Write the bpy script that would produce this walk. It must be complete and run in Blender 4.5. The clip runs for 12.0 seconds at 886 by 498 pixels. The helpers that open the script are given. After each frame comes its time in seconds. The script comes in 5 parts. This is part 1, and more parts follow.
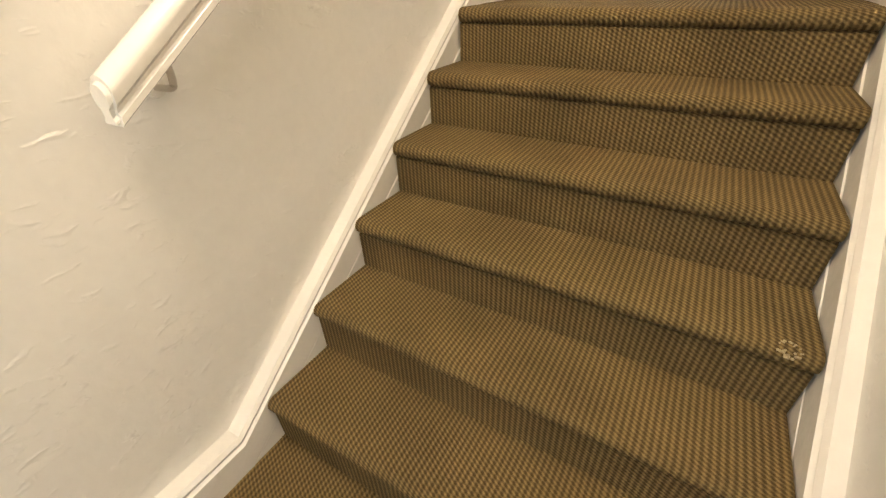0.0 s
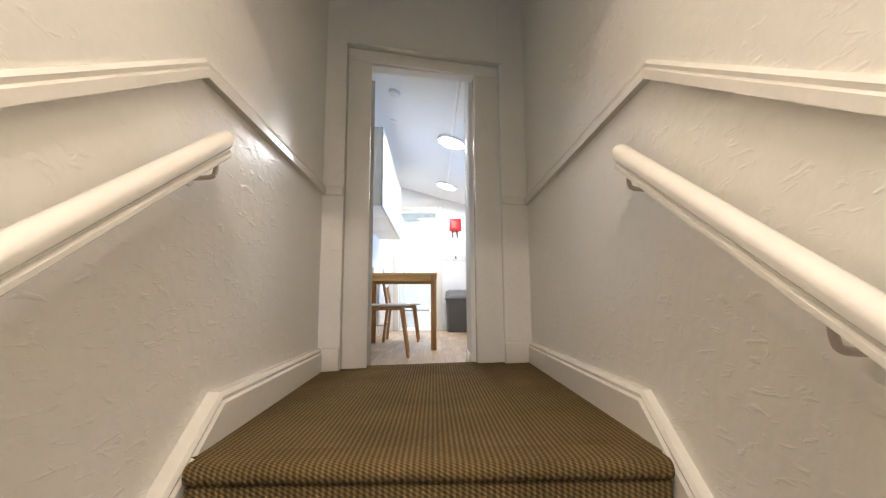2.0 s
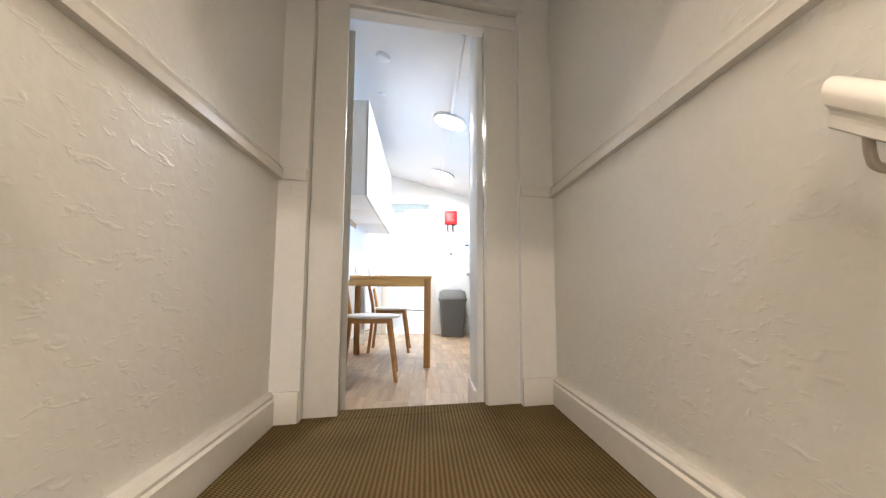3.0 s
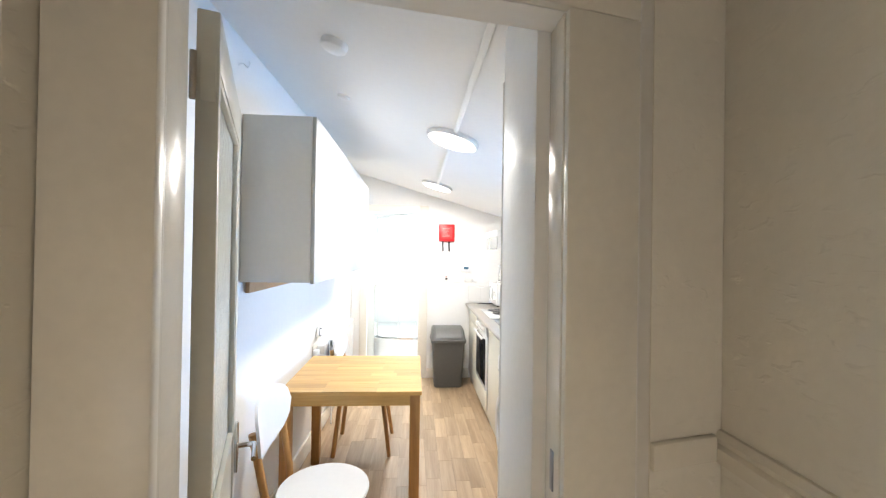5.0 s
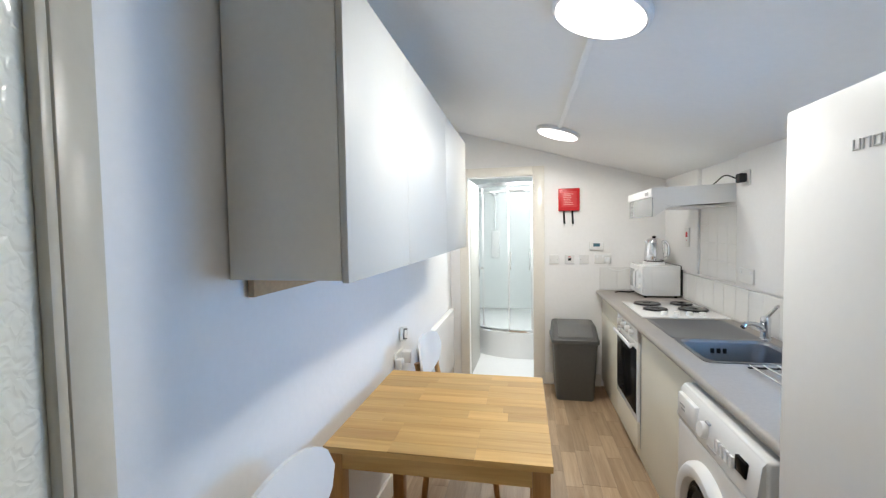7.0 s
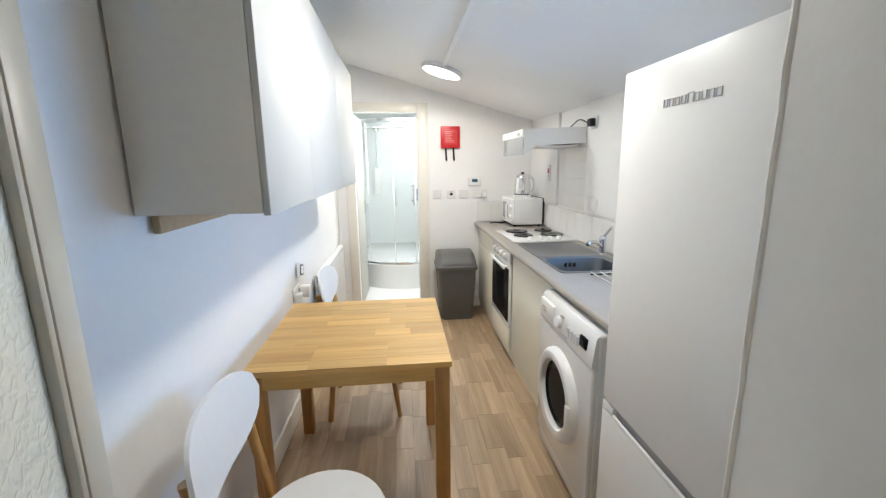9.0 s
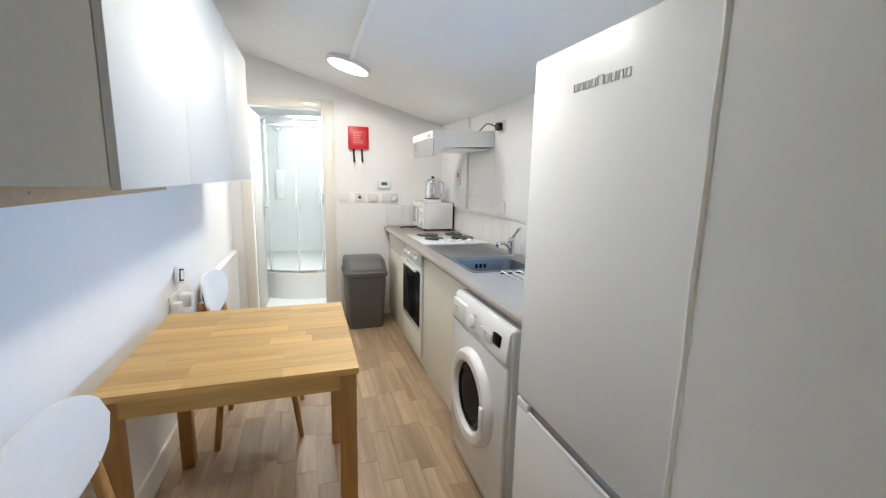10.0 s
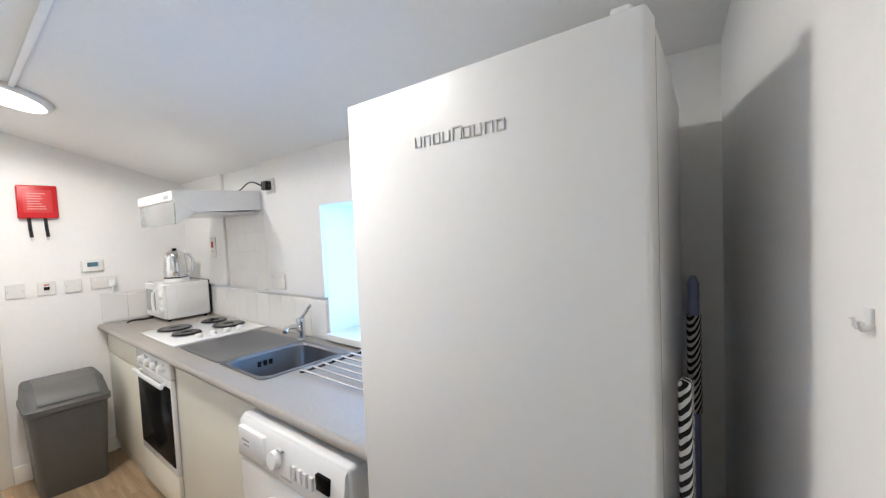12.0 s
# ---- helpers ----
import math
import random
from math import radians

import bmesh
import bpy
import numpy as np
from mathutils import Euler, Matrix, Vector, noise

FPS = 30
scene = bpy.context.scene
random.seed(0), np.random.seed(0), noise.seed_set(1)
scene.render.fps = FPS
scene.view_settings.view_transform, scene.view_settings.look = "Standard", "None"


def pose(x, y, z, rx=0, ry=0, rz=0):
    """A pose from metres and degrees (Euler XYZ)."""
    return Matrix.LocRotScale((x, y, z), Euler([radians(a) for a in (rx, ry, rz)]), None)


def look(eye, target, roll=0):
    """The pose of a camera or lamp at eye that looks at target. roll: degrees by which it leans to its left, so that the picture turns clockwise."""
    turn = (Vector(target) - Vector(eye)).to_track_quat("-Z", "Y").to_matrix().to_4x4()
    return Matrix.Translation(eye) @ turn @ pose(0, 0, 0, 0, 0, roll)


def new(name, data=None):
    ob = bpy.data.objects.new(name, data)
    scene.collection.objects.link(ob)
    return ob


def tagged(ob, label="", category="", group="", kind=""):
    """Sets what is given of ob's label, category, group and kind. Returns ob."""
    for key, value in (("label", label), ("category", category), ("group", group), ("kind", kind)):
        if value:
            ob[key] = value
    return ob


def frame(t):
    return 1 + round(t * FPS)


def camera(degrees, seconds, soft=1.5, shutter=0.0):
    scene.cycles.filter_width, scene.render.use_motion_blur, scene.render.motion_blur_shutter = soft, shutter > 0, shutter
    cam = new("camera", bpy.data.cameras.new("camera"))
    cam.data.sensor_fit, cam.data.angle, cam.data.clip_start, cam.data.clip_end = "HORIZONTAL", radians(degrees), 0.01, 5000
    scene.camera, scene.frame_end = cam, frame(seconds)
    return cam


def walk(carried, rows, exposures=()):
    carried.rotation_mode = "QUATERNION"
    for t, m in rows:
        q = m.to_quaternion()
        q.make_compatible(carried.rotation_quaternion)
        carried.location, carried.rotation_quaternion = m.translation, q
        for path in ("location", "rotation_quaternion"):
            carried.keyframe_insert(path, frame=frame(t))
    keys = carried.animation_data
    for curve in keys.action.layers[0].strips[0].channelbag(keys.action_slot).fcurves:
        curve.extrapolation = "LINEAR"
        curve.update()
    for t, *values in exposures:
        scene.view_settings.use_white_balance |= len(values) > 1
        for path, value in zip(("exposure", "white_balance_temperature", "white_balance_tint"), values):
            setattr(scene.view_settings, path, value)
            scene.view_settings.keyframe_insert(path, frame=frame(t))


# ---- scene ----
cam = camera(93.8, 12.0, 1.3)
PATH = [
    (0, (0.648, -2.590, 0.183), (-0.223, -1.173, -0.914), -2.0),
    (0.2, (0.581, -2.600, 0.150), (0.008, -1.109, -1.039), -1.0),
    (0.4, (0.547, -2.602, 0.167), (0.169, -0.992, -0.940), -0.8),
    (0.6, (0.524, -2.576, 0.262), (0.295, -0.823, -0.650), 0.4),
    (1, (0.490, -2.552, 0.392), (0.453, -0.582, 0.140), 1.6),
    (1.5, (0.455, -2.385, 0.468), (0.475, -0.415, 0.721), 0.4),
    (2, (0.412, -2.127, 0.465), (0.457, -0.157, 0.716), -0.3),
    (2.5, (0.348, -1.821, 0.573), (0.417, 0.162, 0.648), -0.8),
    (3, (0.388, -1.499, 0.616), (0.474, 0.475, 0.822), 0.3),
    (3.2, (0.436, -1.320, 0.770), (0.445, 0.662, 0.898), 0.0),
    (4.8, (0.4, -0.386, 1.435), (0.49, 1.612, 1.426), -0.8),
    (5, (0.398, -0.278, 1.507), (0.532, 1.717, 1.522), 0.9),
    (5.5, (0.298, 0.06, 1.47), (0.377, 2.054, 1.347), 0.4),
    (6, (0.293, 0.343, 1.458), (0.136, 2.323, 1.224), -0.6),
    (6.5, (0.371, 0.62, 1.479), (-0.165, 2.545, 1.41), -0.8),
    (7, (0.362, 0.702, 1.48), (-0.021, 2.663, 1.387), -0.9),
    (7.5, (0.293, 0.594, 1.4), (0.225, 2.561, 1.042), -1.0),
    (7.7, (0.269, 0.544, 1.376), (0.269, 2.49, 0.912), -1.2),
    (9.3, (0.275, 0.543, 1.485), (0.554, 2.494, 1.149), 0.5),
    (9.5, (0.27, 0.563, 1.484), (0.628, 2.517, 1.252), 1.2),
    (10, (0.297, 0.641, 1.392), (0.913, 2.513, 1.052), 1.3),
    (10.5, (0.371, 0.828, 1.293), (1.376, 2.481, 0.787), 1.2),
    (11, (0.404, 0.947, 1.257), (1.751, 2.335, 0.751), 1.3),
    (11.5, (0.383, 1.041, 1.378), (1.896, 2.332, 1.168), -1.2),
    (12, (0.363, 1.051, 1.458), (1.903, 2.324, 1.357), -2.6),
]
walk(cam, [(t, look(eye, target, lean)) for t, eye, target, lean in PATH],
     [(0.0, 0.64, 6700, 11), (0.5, 0.92, 6650, 11), (1.0, 0.25, 6500, 14), (1.5, 0.08, 6250, 15), (2.0, 0.17, 6200, 15), (2.5, 0.42, 6200, 15), (3.2, 0.50, 6250, 15), (4.8, 0.38, 6700, 14),
      (5.5, 0.18, 6700, 12), (6.0, -0.17, 6650, 12), (6.5, -0.56, 6600, 11), (7.0, -0.64, 6650, 12), (7.5, -0.54, 6750, 12), (9.5, -0.45, 6750, 12), (10.0, -0.52, 6720, 12), (10.5, -0.25, 6700, 13), (11.0, -0.16, 6650, 13), (12.0, -0.42, 6700, 15)])

# ---- light ----
world = bpy.data.worlds.new("sky")
scene.world = world
world.use_nodes = True
wn, wl = world.node_tree.nodes, world.node_tree.links
sky = wn.new("ShaderNodeTexSky")
sky.sky_type = "NISHITA"
sky.sun_disc = False
sky.sun_elevation, sky.sun_rotation = radians(40), radians(250)
wl.new(sky.outputs[0], wn["Background"].inputs[0])
wn["Background"].inputs[1].default_value = 0.12


def lamp(name, kind, m, watts, colour, size=0.2, size_y=0.0):
    data = bpy.data.lights.new(name, kind)
    data.energy, data.color = watts, colour
    if kind == "AREA":
        data.shape = "RECTANGLE" if size_y else "DISK"
        data.size = size
        if size_y:
            data.size_y = size_y
    else:
        data.shadow_soft_size = size
    if kind == "SPOT":
        data.spot_size, data.spot_blend = radians(174), 0.15
    ob = new(name, data)
    ob.matrix_world = m
    return ob


STAIR_W, KITCHEN_W, WINDOW_W, BATH_W, HALL_W = 54.0, 8.4, 84.0, 44.0, 8.0
lamp("stair_light", "POINT", pose(0.42, -2.50, 2.36), STAIR_W, (1.0, 0.85, 0.68), 0.035)
lamp("hall_window_light", "AREA", look((0.4, -4.36, 0.15), (0.4, 0.0, 0.15)), HALL_W, (0.75, 0.87, 1.0), 0.6, 0.8)
CEIL_SLOPE = -0.285


def ceil_z(x):
    return 2.375 + CEIL_SLOPE * (x + 0.097)


TILT = math.degrees(math.atan(-CEIL_SLOPE))
for ly in (2.126, 3.82):
    lamp("panel_light", "AREA", pose(0.61, ly, ceil_z(0.61) - 0.045, 0, TILT, 0), 1.55 * KITCHEN_W, (0.97, 0.975, 0.925), 0.27)
    lamp("panel_side_light", "SPOT", pose(0.61, ly, ceil_z(0.61) - 0.075, 0, TILT * 0.6, 0), 1.8 * KITCHEN_W, (0.97, 0.975, 0.925), 0.045)
lamp("window_light", "AREA", look((2.60, 2.4, 1.12), (0.0, 2.4, 1.45)), WINDOW_W, (0.19, 0.50, 1.0), 1.6, 1.2)
lamp("bathroom_light", "AREA", pose(0.3, 5.15, 2.2), BATH_W, (0.90, 0.97, 1.0), 0.3)

# ---- materials ----


def mat(name, colour, rough=0.5, metal=0.0, vary=0.06, scale=3.0, grain=40.0, bump=0.0, bump_scale=60.0, coat=0.0, spread=0.0, transmission=0.0, ior=1.45, ripple=0.0, blister=0.0, cells=0.0):
    """A painted or plain surface: base colour varied at two scales, with fine relief."""
    m = bpy.data.materials.new(name)
    m.use_nodes = True
    n, l = m.node_tree.nodes, m.node_tree.links
    b = n["Principled BSDF"]
    co = n.new("ShaderNodeTexCoord")
    big, fine = n.new("ShaderNodeTexNoise"), n.new("ShaderNodeTexNoise")
    big.inputs["Scale"].default_value, fine.inputs["Scale"].default_value = scale, grain
    big.inputs["Detail"].default_value, fine.inputs["Detail"].default_value = 5, 3
    add = n.new("ShaderNodeMath")
    add.operation = "ADD"
    for k in (big, fine):
        l.new(co.outputs["Object"], k.inputs["Vector"])
    l.new(big.outputs[0], add.inputs[0])
    l.new(fine.outputs[0], add.inputs[1])
    ramp = n.new("ShaderNodeMapRange")
    ramp.inputs["From Min"].default_value, ramp.inputs["From Max"].default_value = 0.6, 1.4
    ramp.inputs["To Min"].default_value, ramp.inputs["To Max"].default_value = 1 - vary, 1 + vary
    l.new(add.outputs[0], ramp.inputs["Value"])
    mul = n.new("ShaderNodeMix")
    mul.data_type, mul.blend_type = "RGBA", "MULTIPLY"
    mul.inputs["Factor"].default_value = 1.0
    mul.inputs["A"].default_value = (*colour, 1)
    l.new(ramp.outputs[0], mul.inputs["B"])
    out = mul.outputs["Result"]
    if spread:
        info = n.new("ShaderNodeObjectInfo")
        r2 = n.new("ShaderNodeMapRange")
        r2.inputs["To Min"].default_value, r2.inputs["To Max"].default_value = 1 - spread, 1 + spread
        l.new(info.outputs["Random"], r2.inputs["Value"])
        m2 = n.new("ShaderNodeMix")
        m2.data_type, m2.blend_type = "RGBA", "MULTIPLY"
        m2.inputs["Factor"].default_value = 1.0
        l.new(out, m2.inputs["A"])
        l.new(r2.outputs[0], m2.inputs["B"])
        out = m2.outputs["Result"]
    l.new(out, b.inputs["Base Color"])
    b.inputs["Roughness"].default_value = rough
    b.inputs["Metallic"].default_value = metal
    b.inputs["Coat Weight"].default_value = coat
    b.inputs["Transmission Weight"].default_value = transmission
    b.inputs["IOR"].default_value = ior
    if bump:
        bn = n.new("ShaderNodeTexNoise")
        bn.inputs["Scale"].default_value = bump_scale
        bn.inputs["Detail"].default_value, bn.inputs["Distortion"].default_value = (1.0, ripple) if ripple else (3, 0)
        l.new(co.outputs["Object"], bn.inputs["Vector"])
        bp = n.new("ShaderNodeBump")
        bp.inputs["Strength"].default_value = bump
        bp.inputs["Distance"].default_value = 0.01
        height = bn.outputs[0]
        if blister:
            # sparse flat drips and blisters under old gloss paint
            mp = n.new("ShaderNodeMapping")
            mp.inputs["Scale"].default_value = (24, 17, 46)
            spots, cut, total = n.new("ShaderNodeTexNoise"), n.new("ShaderNodeMapRange"), n.new("ShaderNodeMath")
            spots.inputs["Scale"].default_value, spots.inputs["Detail"].default_value, spots.inputs["Distortion"].default_value = 1.0, 2.0, 0.6
            cut.inputs["From Min"].default_value, cut.inputs["From Max"].default_value = 0.60, 0.74
            total.operation = "MULTIPLY_ADD"
            total.inputs[1].default_value = blister
            l.new(co.outputs["Object"], mp.inputs[0])
            l.new(mp.outputs[0], spots.inputs["Vector"])
            l.new(spots.outputs[0], cut.inputs["Value"])
            l.new(cut.outputs[0], total.inputs[0])
            l.new(height, total.inputs[2])
            height = total.outputs[0]
        if cells:
            # raised cells with narrow valleys, as in rolled obscure glass
            warp, vo, rise, both = n.new("ShaderNodeVectorMath"), n.new("ShaderNodeTexVoronoi"), n.new("ShaderNodeMapRange"), n.new("ShaderNodeMath")
            warp.operation = "MULTIPLY_ADD"
            warp.inputs[1].default_value = (0.03, 0.03, 0.03)
            vo.feature = "DISTANCE_TO_EDGE"
            vo.inputs["Scale"].default_value = cells
            rise.inputs["From Max"].default_value = 0.22
            rise.interpolation_type = "SMOOTHSTEP"
            both.operation = "MULTIPLY_ADD"
            both.inputs[1].default_value = 0.5
            l.new(bn.outputs["Color"], warp.inputs[0])
            l.new(co.outputs["Object"], warp.inputs[2])
            l.new(warp.outputs[0], vo.inputs["Vector"])
            l.new(vo.outputs["Distance"], rise.inputs["Value"])
            l.new(rise.outputs[0], both.inputs[0])
            l.new(height, both.inputs[2])
            height = both.outputs[0]
        l.new(height, bp.inputs["Height"])
        l.new(bp.outputs[0], b.inputs["Normal"])
    return m


def carpet_mat(name):
    """Ribbed brown loop carpet: rows of small knots."""
    m = bpy.data.materials.new(name)
    m.use_nodes = True
    n, l = m.node_tree.nodes, m.node_tree.links
    b = n["Principled BSDF"]
    b.inputs["Roughness"].default_value = 0.95
    b.inputs["Specular IOR Level"].default_value = 0.15
    co = n.new("ShaderNodeTexCoord")
    sep = n.new("ShaderNodeSeparateXYZ")
    l.new(co.outputs["Object"], sep.inputs[0])

    def sine(socket, per_metre):
        k = n.new("ShaderNodeMath")
        k.operation = "MULTIPLY"
        k.inputs[1].default_value = per_metre * 2 * math.pi
        l.new(socket, k.inputs[0])
        s = n.new("ShaderNodeMath")
        s.operation = "SINE"
        l.new(k.outputs[0], s.inputs[0])
        return s.outputs[0]

    along = n.new("ShaderNodeMath")
    along.operation = "ADD"
    l.new(sep.outputs["Y"], along.inputs[0])
    l.new(sep.outputs["Z"], along.inputs[1])
    row = n.new("ShaderNodeMath")
    row.operation = "MULTIPLY_ADD"
    l.new(sep.outputs["X"], row.inputs[0])
    row.inputs[1].default_value = 0.55
    l.new(along.outputs[0], row.inputs[2])
    rib, knot = sine(sep.outputs["X"], 68), sine(row.outputs[0], 92)
    h = n.new("ShaderNodeMath")
    h.operation = "MULTIPLY_ADD"
    l.new(knot, h.inputs[0])
    h.inputs[1].default_value = 0.85
    l.new(rib, h.inputs[2])
    fuzz, patch = n.new("ShaderNodeTexNoise"), n.new("ShaderNodeTexNoise")
    fuzz.inputs["Scale"].default_value, patch.inputs["Scale"].default_value = 260, 4
    for k in (fuzz, patch):
        l.new(co.outputs["Object"], k.inputs["Vector"])
    hh = n.new("ShaderNodeMath")
    hh.operation = "MULTIPLY_ADD"
    l.new(fuzz.outputs[0], hh.inputs[0])
    hh.inputs[1].default_value = 2.2
    l.new(h.outputs[0], hh.inputs[2])
    ramp = n.new("ShaderNodeValToRGB")
    ramp.color_ramp.elements[0].position, ramp.color_ramp.elements[1].position = 0.15, 0.95
    ramp.color_ramp.elements[0].color = (0.078, 0.052, 0.020, 1)
    ramp.color_ramp.elements[1].color = (0.272, 0.188, 0.077, 1)
    norm = n.new("ShaderNodeMapRange")
    norm.inputs["From Min"].default_value, norm.inputs["From Max"].default_value = -0.6, 3.6
    l.new(hh.outputs[0], norm.inputs["Value"])
    l.new(norm.outputs[0], ramp.inputs["Fac"])
    tone = n.new("ShaderNodeMapRange")
    tone.inputs["From Min"].default_value, tone.inputs["From Max"].default_value = 0.3, 0.7
    tone.inputs["To Min"].default_value, tone.inputs["To Max"].default_value = 0.85, 1.15
    l.new(patch.outputs[0], tone.inputs["Value"])
    mul = n.new("ShaderNodeMix")
    mul.data_type, mul.blend_type = "RGBA", "MULTIPLY"
    mul.inputs["Factor"].default_value = 1.0
    l.new(ramp.outputs[0], mul.inputs["A"])
    l.new(tone.outputs[0], mul.inputs["B"])
    l.new(mul.outputs["Result"], b.inputs["Base Color"])
    bp = n.new("ShaderNodeBump")
    bp.inputs["Strength"].default_value, bp.inputs["Distance"].default_value = 0.4, 0.005
    l.new(hh.outputs[0], bp.inputs["Height"])
    l.new(bp.outputs[0], b.inputs["Normal"])
    return m


def wood_mat(name, dark, light, axis="Y", scale=6.0, rough=0.4, spread=0.0):
    """Wood with grain along one axis of the object."""
    m = bpy.data.materials.new(name)
    m.use_nodes = True
    n, l = m.node_tree.nodes, m.node_tree.links
    b = n["Principled BSDF"]
    co, mp = n.new("ShaderNodeTexCoord"), n.new("ShaderNodeMapping")
    mp.inputs["Scale"].default_value = {"X": (0.8, 14, 14), "Y": (14, 0.8, 14), "Z": (14, 14, 0.8)}[axis]
    l.new(co.outputs["Object"], mp.inputs["Vector"])
    info = n.new("ShaderNodeObjectInfo")
    off = n.new("ShaderNodeVectorMath")
    off.operation = "SCALE"
    comb = n.new("ShaderNodeCombineXYZ")
    for k in range(3):
        l.new(info.outputs["Random"], comb.inputs[k])
    l.new(comb.outputs[0], off.inputs[0])
    off.inputs["Scale"].default_value = 37.0 if spread else 0.0
    l.new(off.outputs[0], mp.inputs["Location"])
    g, f = n.new("ShaderNodeTexNoise"), n.new("ShaderNodeTexNoise")
    g.inputs["Scale"].default_value, g.inputs["Detail"].default_value, g.inputs["Distortion"].default_value = scale * 0.35, 6, 0.6
    f.inputs["Scale"].default_value, f.inputs["Detail"].default_value = scale * 2.5, 4
    for k in (g, f):
        l.new(mp.outputs[0], k.inputs["Vector"])
    mixv = n.new("ShaderNodeMath")
    mixv.operation = "MULTIPLY_ADD"
    mixv.inputs[1].default_value = 0.4
    l.new(f.outputs[0], mixv.inputs[0])
    l.new(g.outputs[0], mixv.inputs[2])
    ramp = n.new("ShaderNodeValToRGB")
    ramp.color_ramp.elements[0].position, ramp.color_ramp.elements[1].position = 0.5, 0.9
    ramp.color_ramp.elements[0].color, ramp.color_ramp.elements[1].color = (*dark, 1), (*light, 1)
    l.new(mixv.outputs[0], ramp.inputs["Fac"])
    out = ramp.outputs[0]
    if spread:
        r2 = n.new("ShaderNodeMapRange")
        r2.inputs["To Min"].default_value, r2.inputs["To Max"].default_value = 1 - spread, 1 + spread
        l.new(info.outputs["Random"], r2.inputs["Value"])
        m2 = n.new("ShaderNodeMix")
        m2.data_type, m2.blend_type = "RGBA", "MULTIPLY"
        m2.inputs["Factor"].default_value = 1.0
        l.new(out, m2.inputs["A"])
        l.new(r2.outputs[0], m2.inputs["B"])
        out = m2.outputs["Result"]
    l.new(out, b.inputs["Base Color"])
    b.inputs["Roughness"].default_value = rough
    bp = n.new("ShaderNodeBump")
    bp.inputs["Strength"].default_value, bp.inputs["Distance"].default_value = 0.15, 0.002
    l.new(mixv.outputs[0], bp.inputs["Height"])
    l.new(bp.outputs[0], b.inputs["Normal"])
    return m


def glow_mat(name, colour, strength):
    m = bpy.data.materials.new(name)
    m.use_nodes = True
    b = m.node_tree.nodes["Principled BSDF"]
    b.inputs["Base Color"].default_value = (*colour, 1)
    b.inputs["Emission Color"].default_value = (*colour, 1)
    b.inputs["Emission Strength"].default_value = strength
    return m


def zebra_mat(name):
    m = bpy.data.materials.new(name)
    m.use_nodes = True
    n, l = m.node_tree.nodes, m.node_tree.links
    co = n.new("ShaderNodeTexCoord")
    mp = n.new("ShaderNodeMapping")
    mp.inputs["Scale"].default_value = (1.0, 1.0, 0.75)
    mp.inputs["Rotation"].default_value = (radians(38), radians(42), 0.0)
    wv = n.new("ShaderNodeTexWave")
    wv.bands_direction = "Z"
    wv.inputs["Scale"].default_value, wv.inputs["Distortion"].default_value = 40, 1.5
    wv.inputs["Detail"].default_value, wv.inputs["Detail Scale"].default_value = 1.0, 1.2
    l.new(co.outputs["Object"], mp.inputs[0])
    l.new(mp.outputs[0], wv.inputs[0])
    rp = n.new("ShaderNodeValToRGB")
    rp.color_ramp.interpolation = "CONSTANT"
    rp.color_ramp.elements[0].color, rp.color_ramp.elements[1].color = (0.012, 0.012, 0.014, 1), (0.78, 0.78, 0.78, 1)
    rp.color_ramp.elements[1].position = 0.52
    l.new(wv.outputs[0], rp.inputs[0])
    l.new(rp.outputs[0], n["Principled BSDF"].inputs["Base Color"])
    n["Principled BSDF"].inputs["Roughness"].default_value = 0.8
    return m


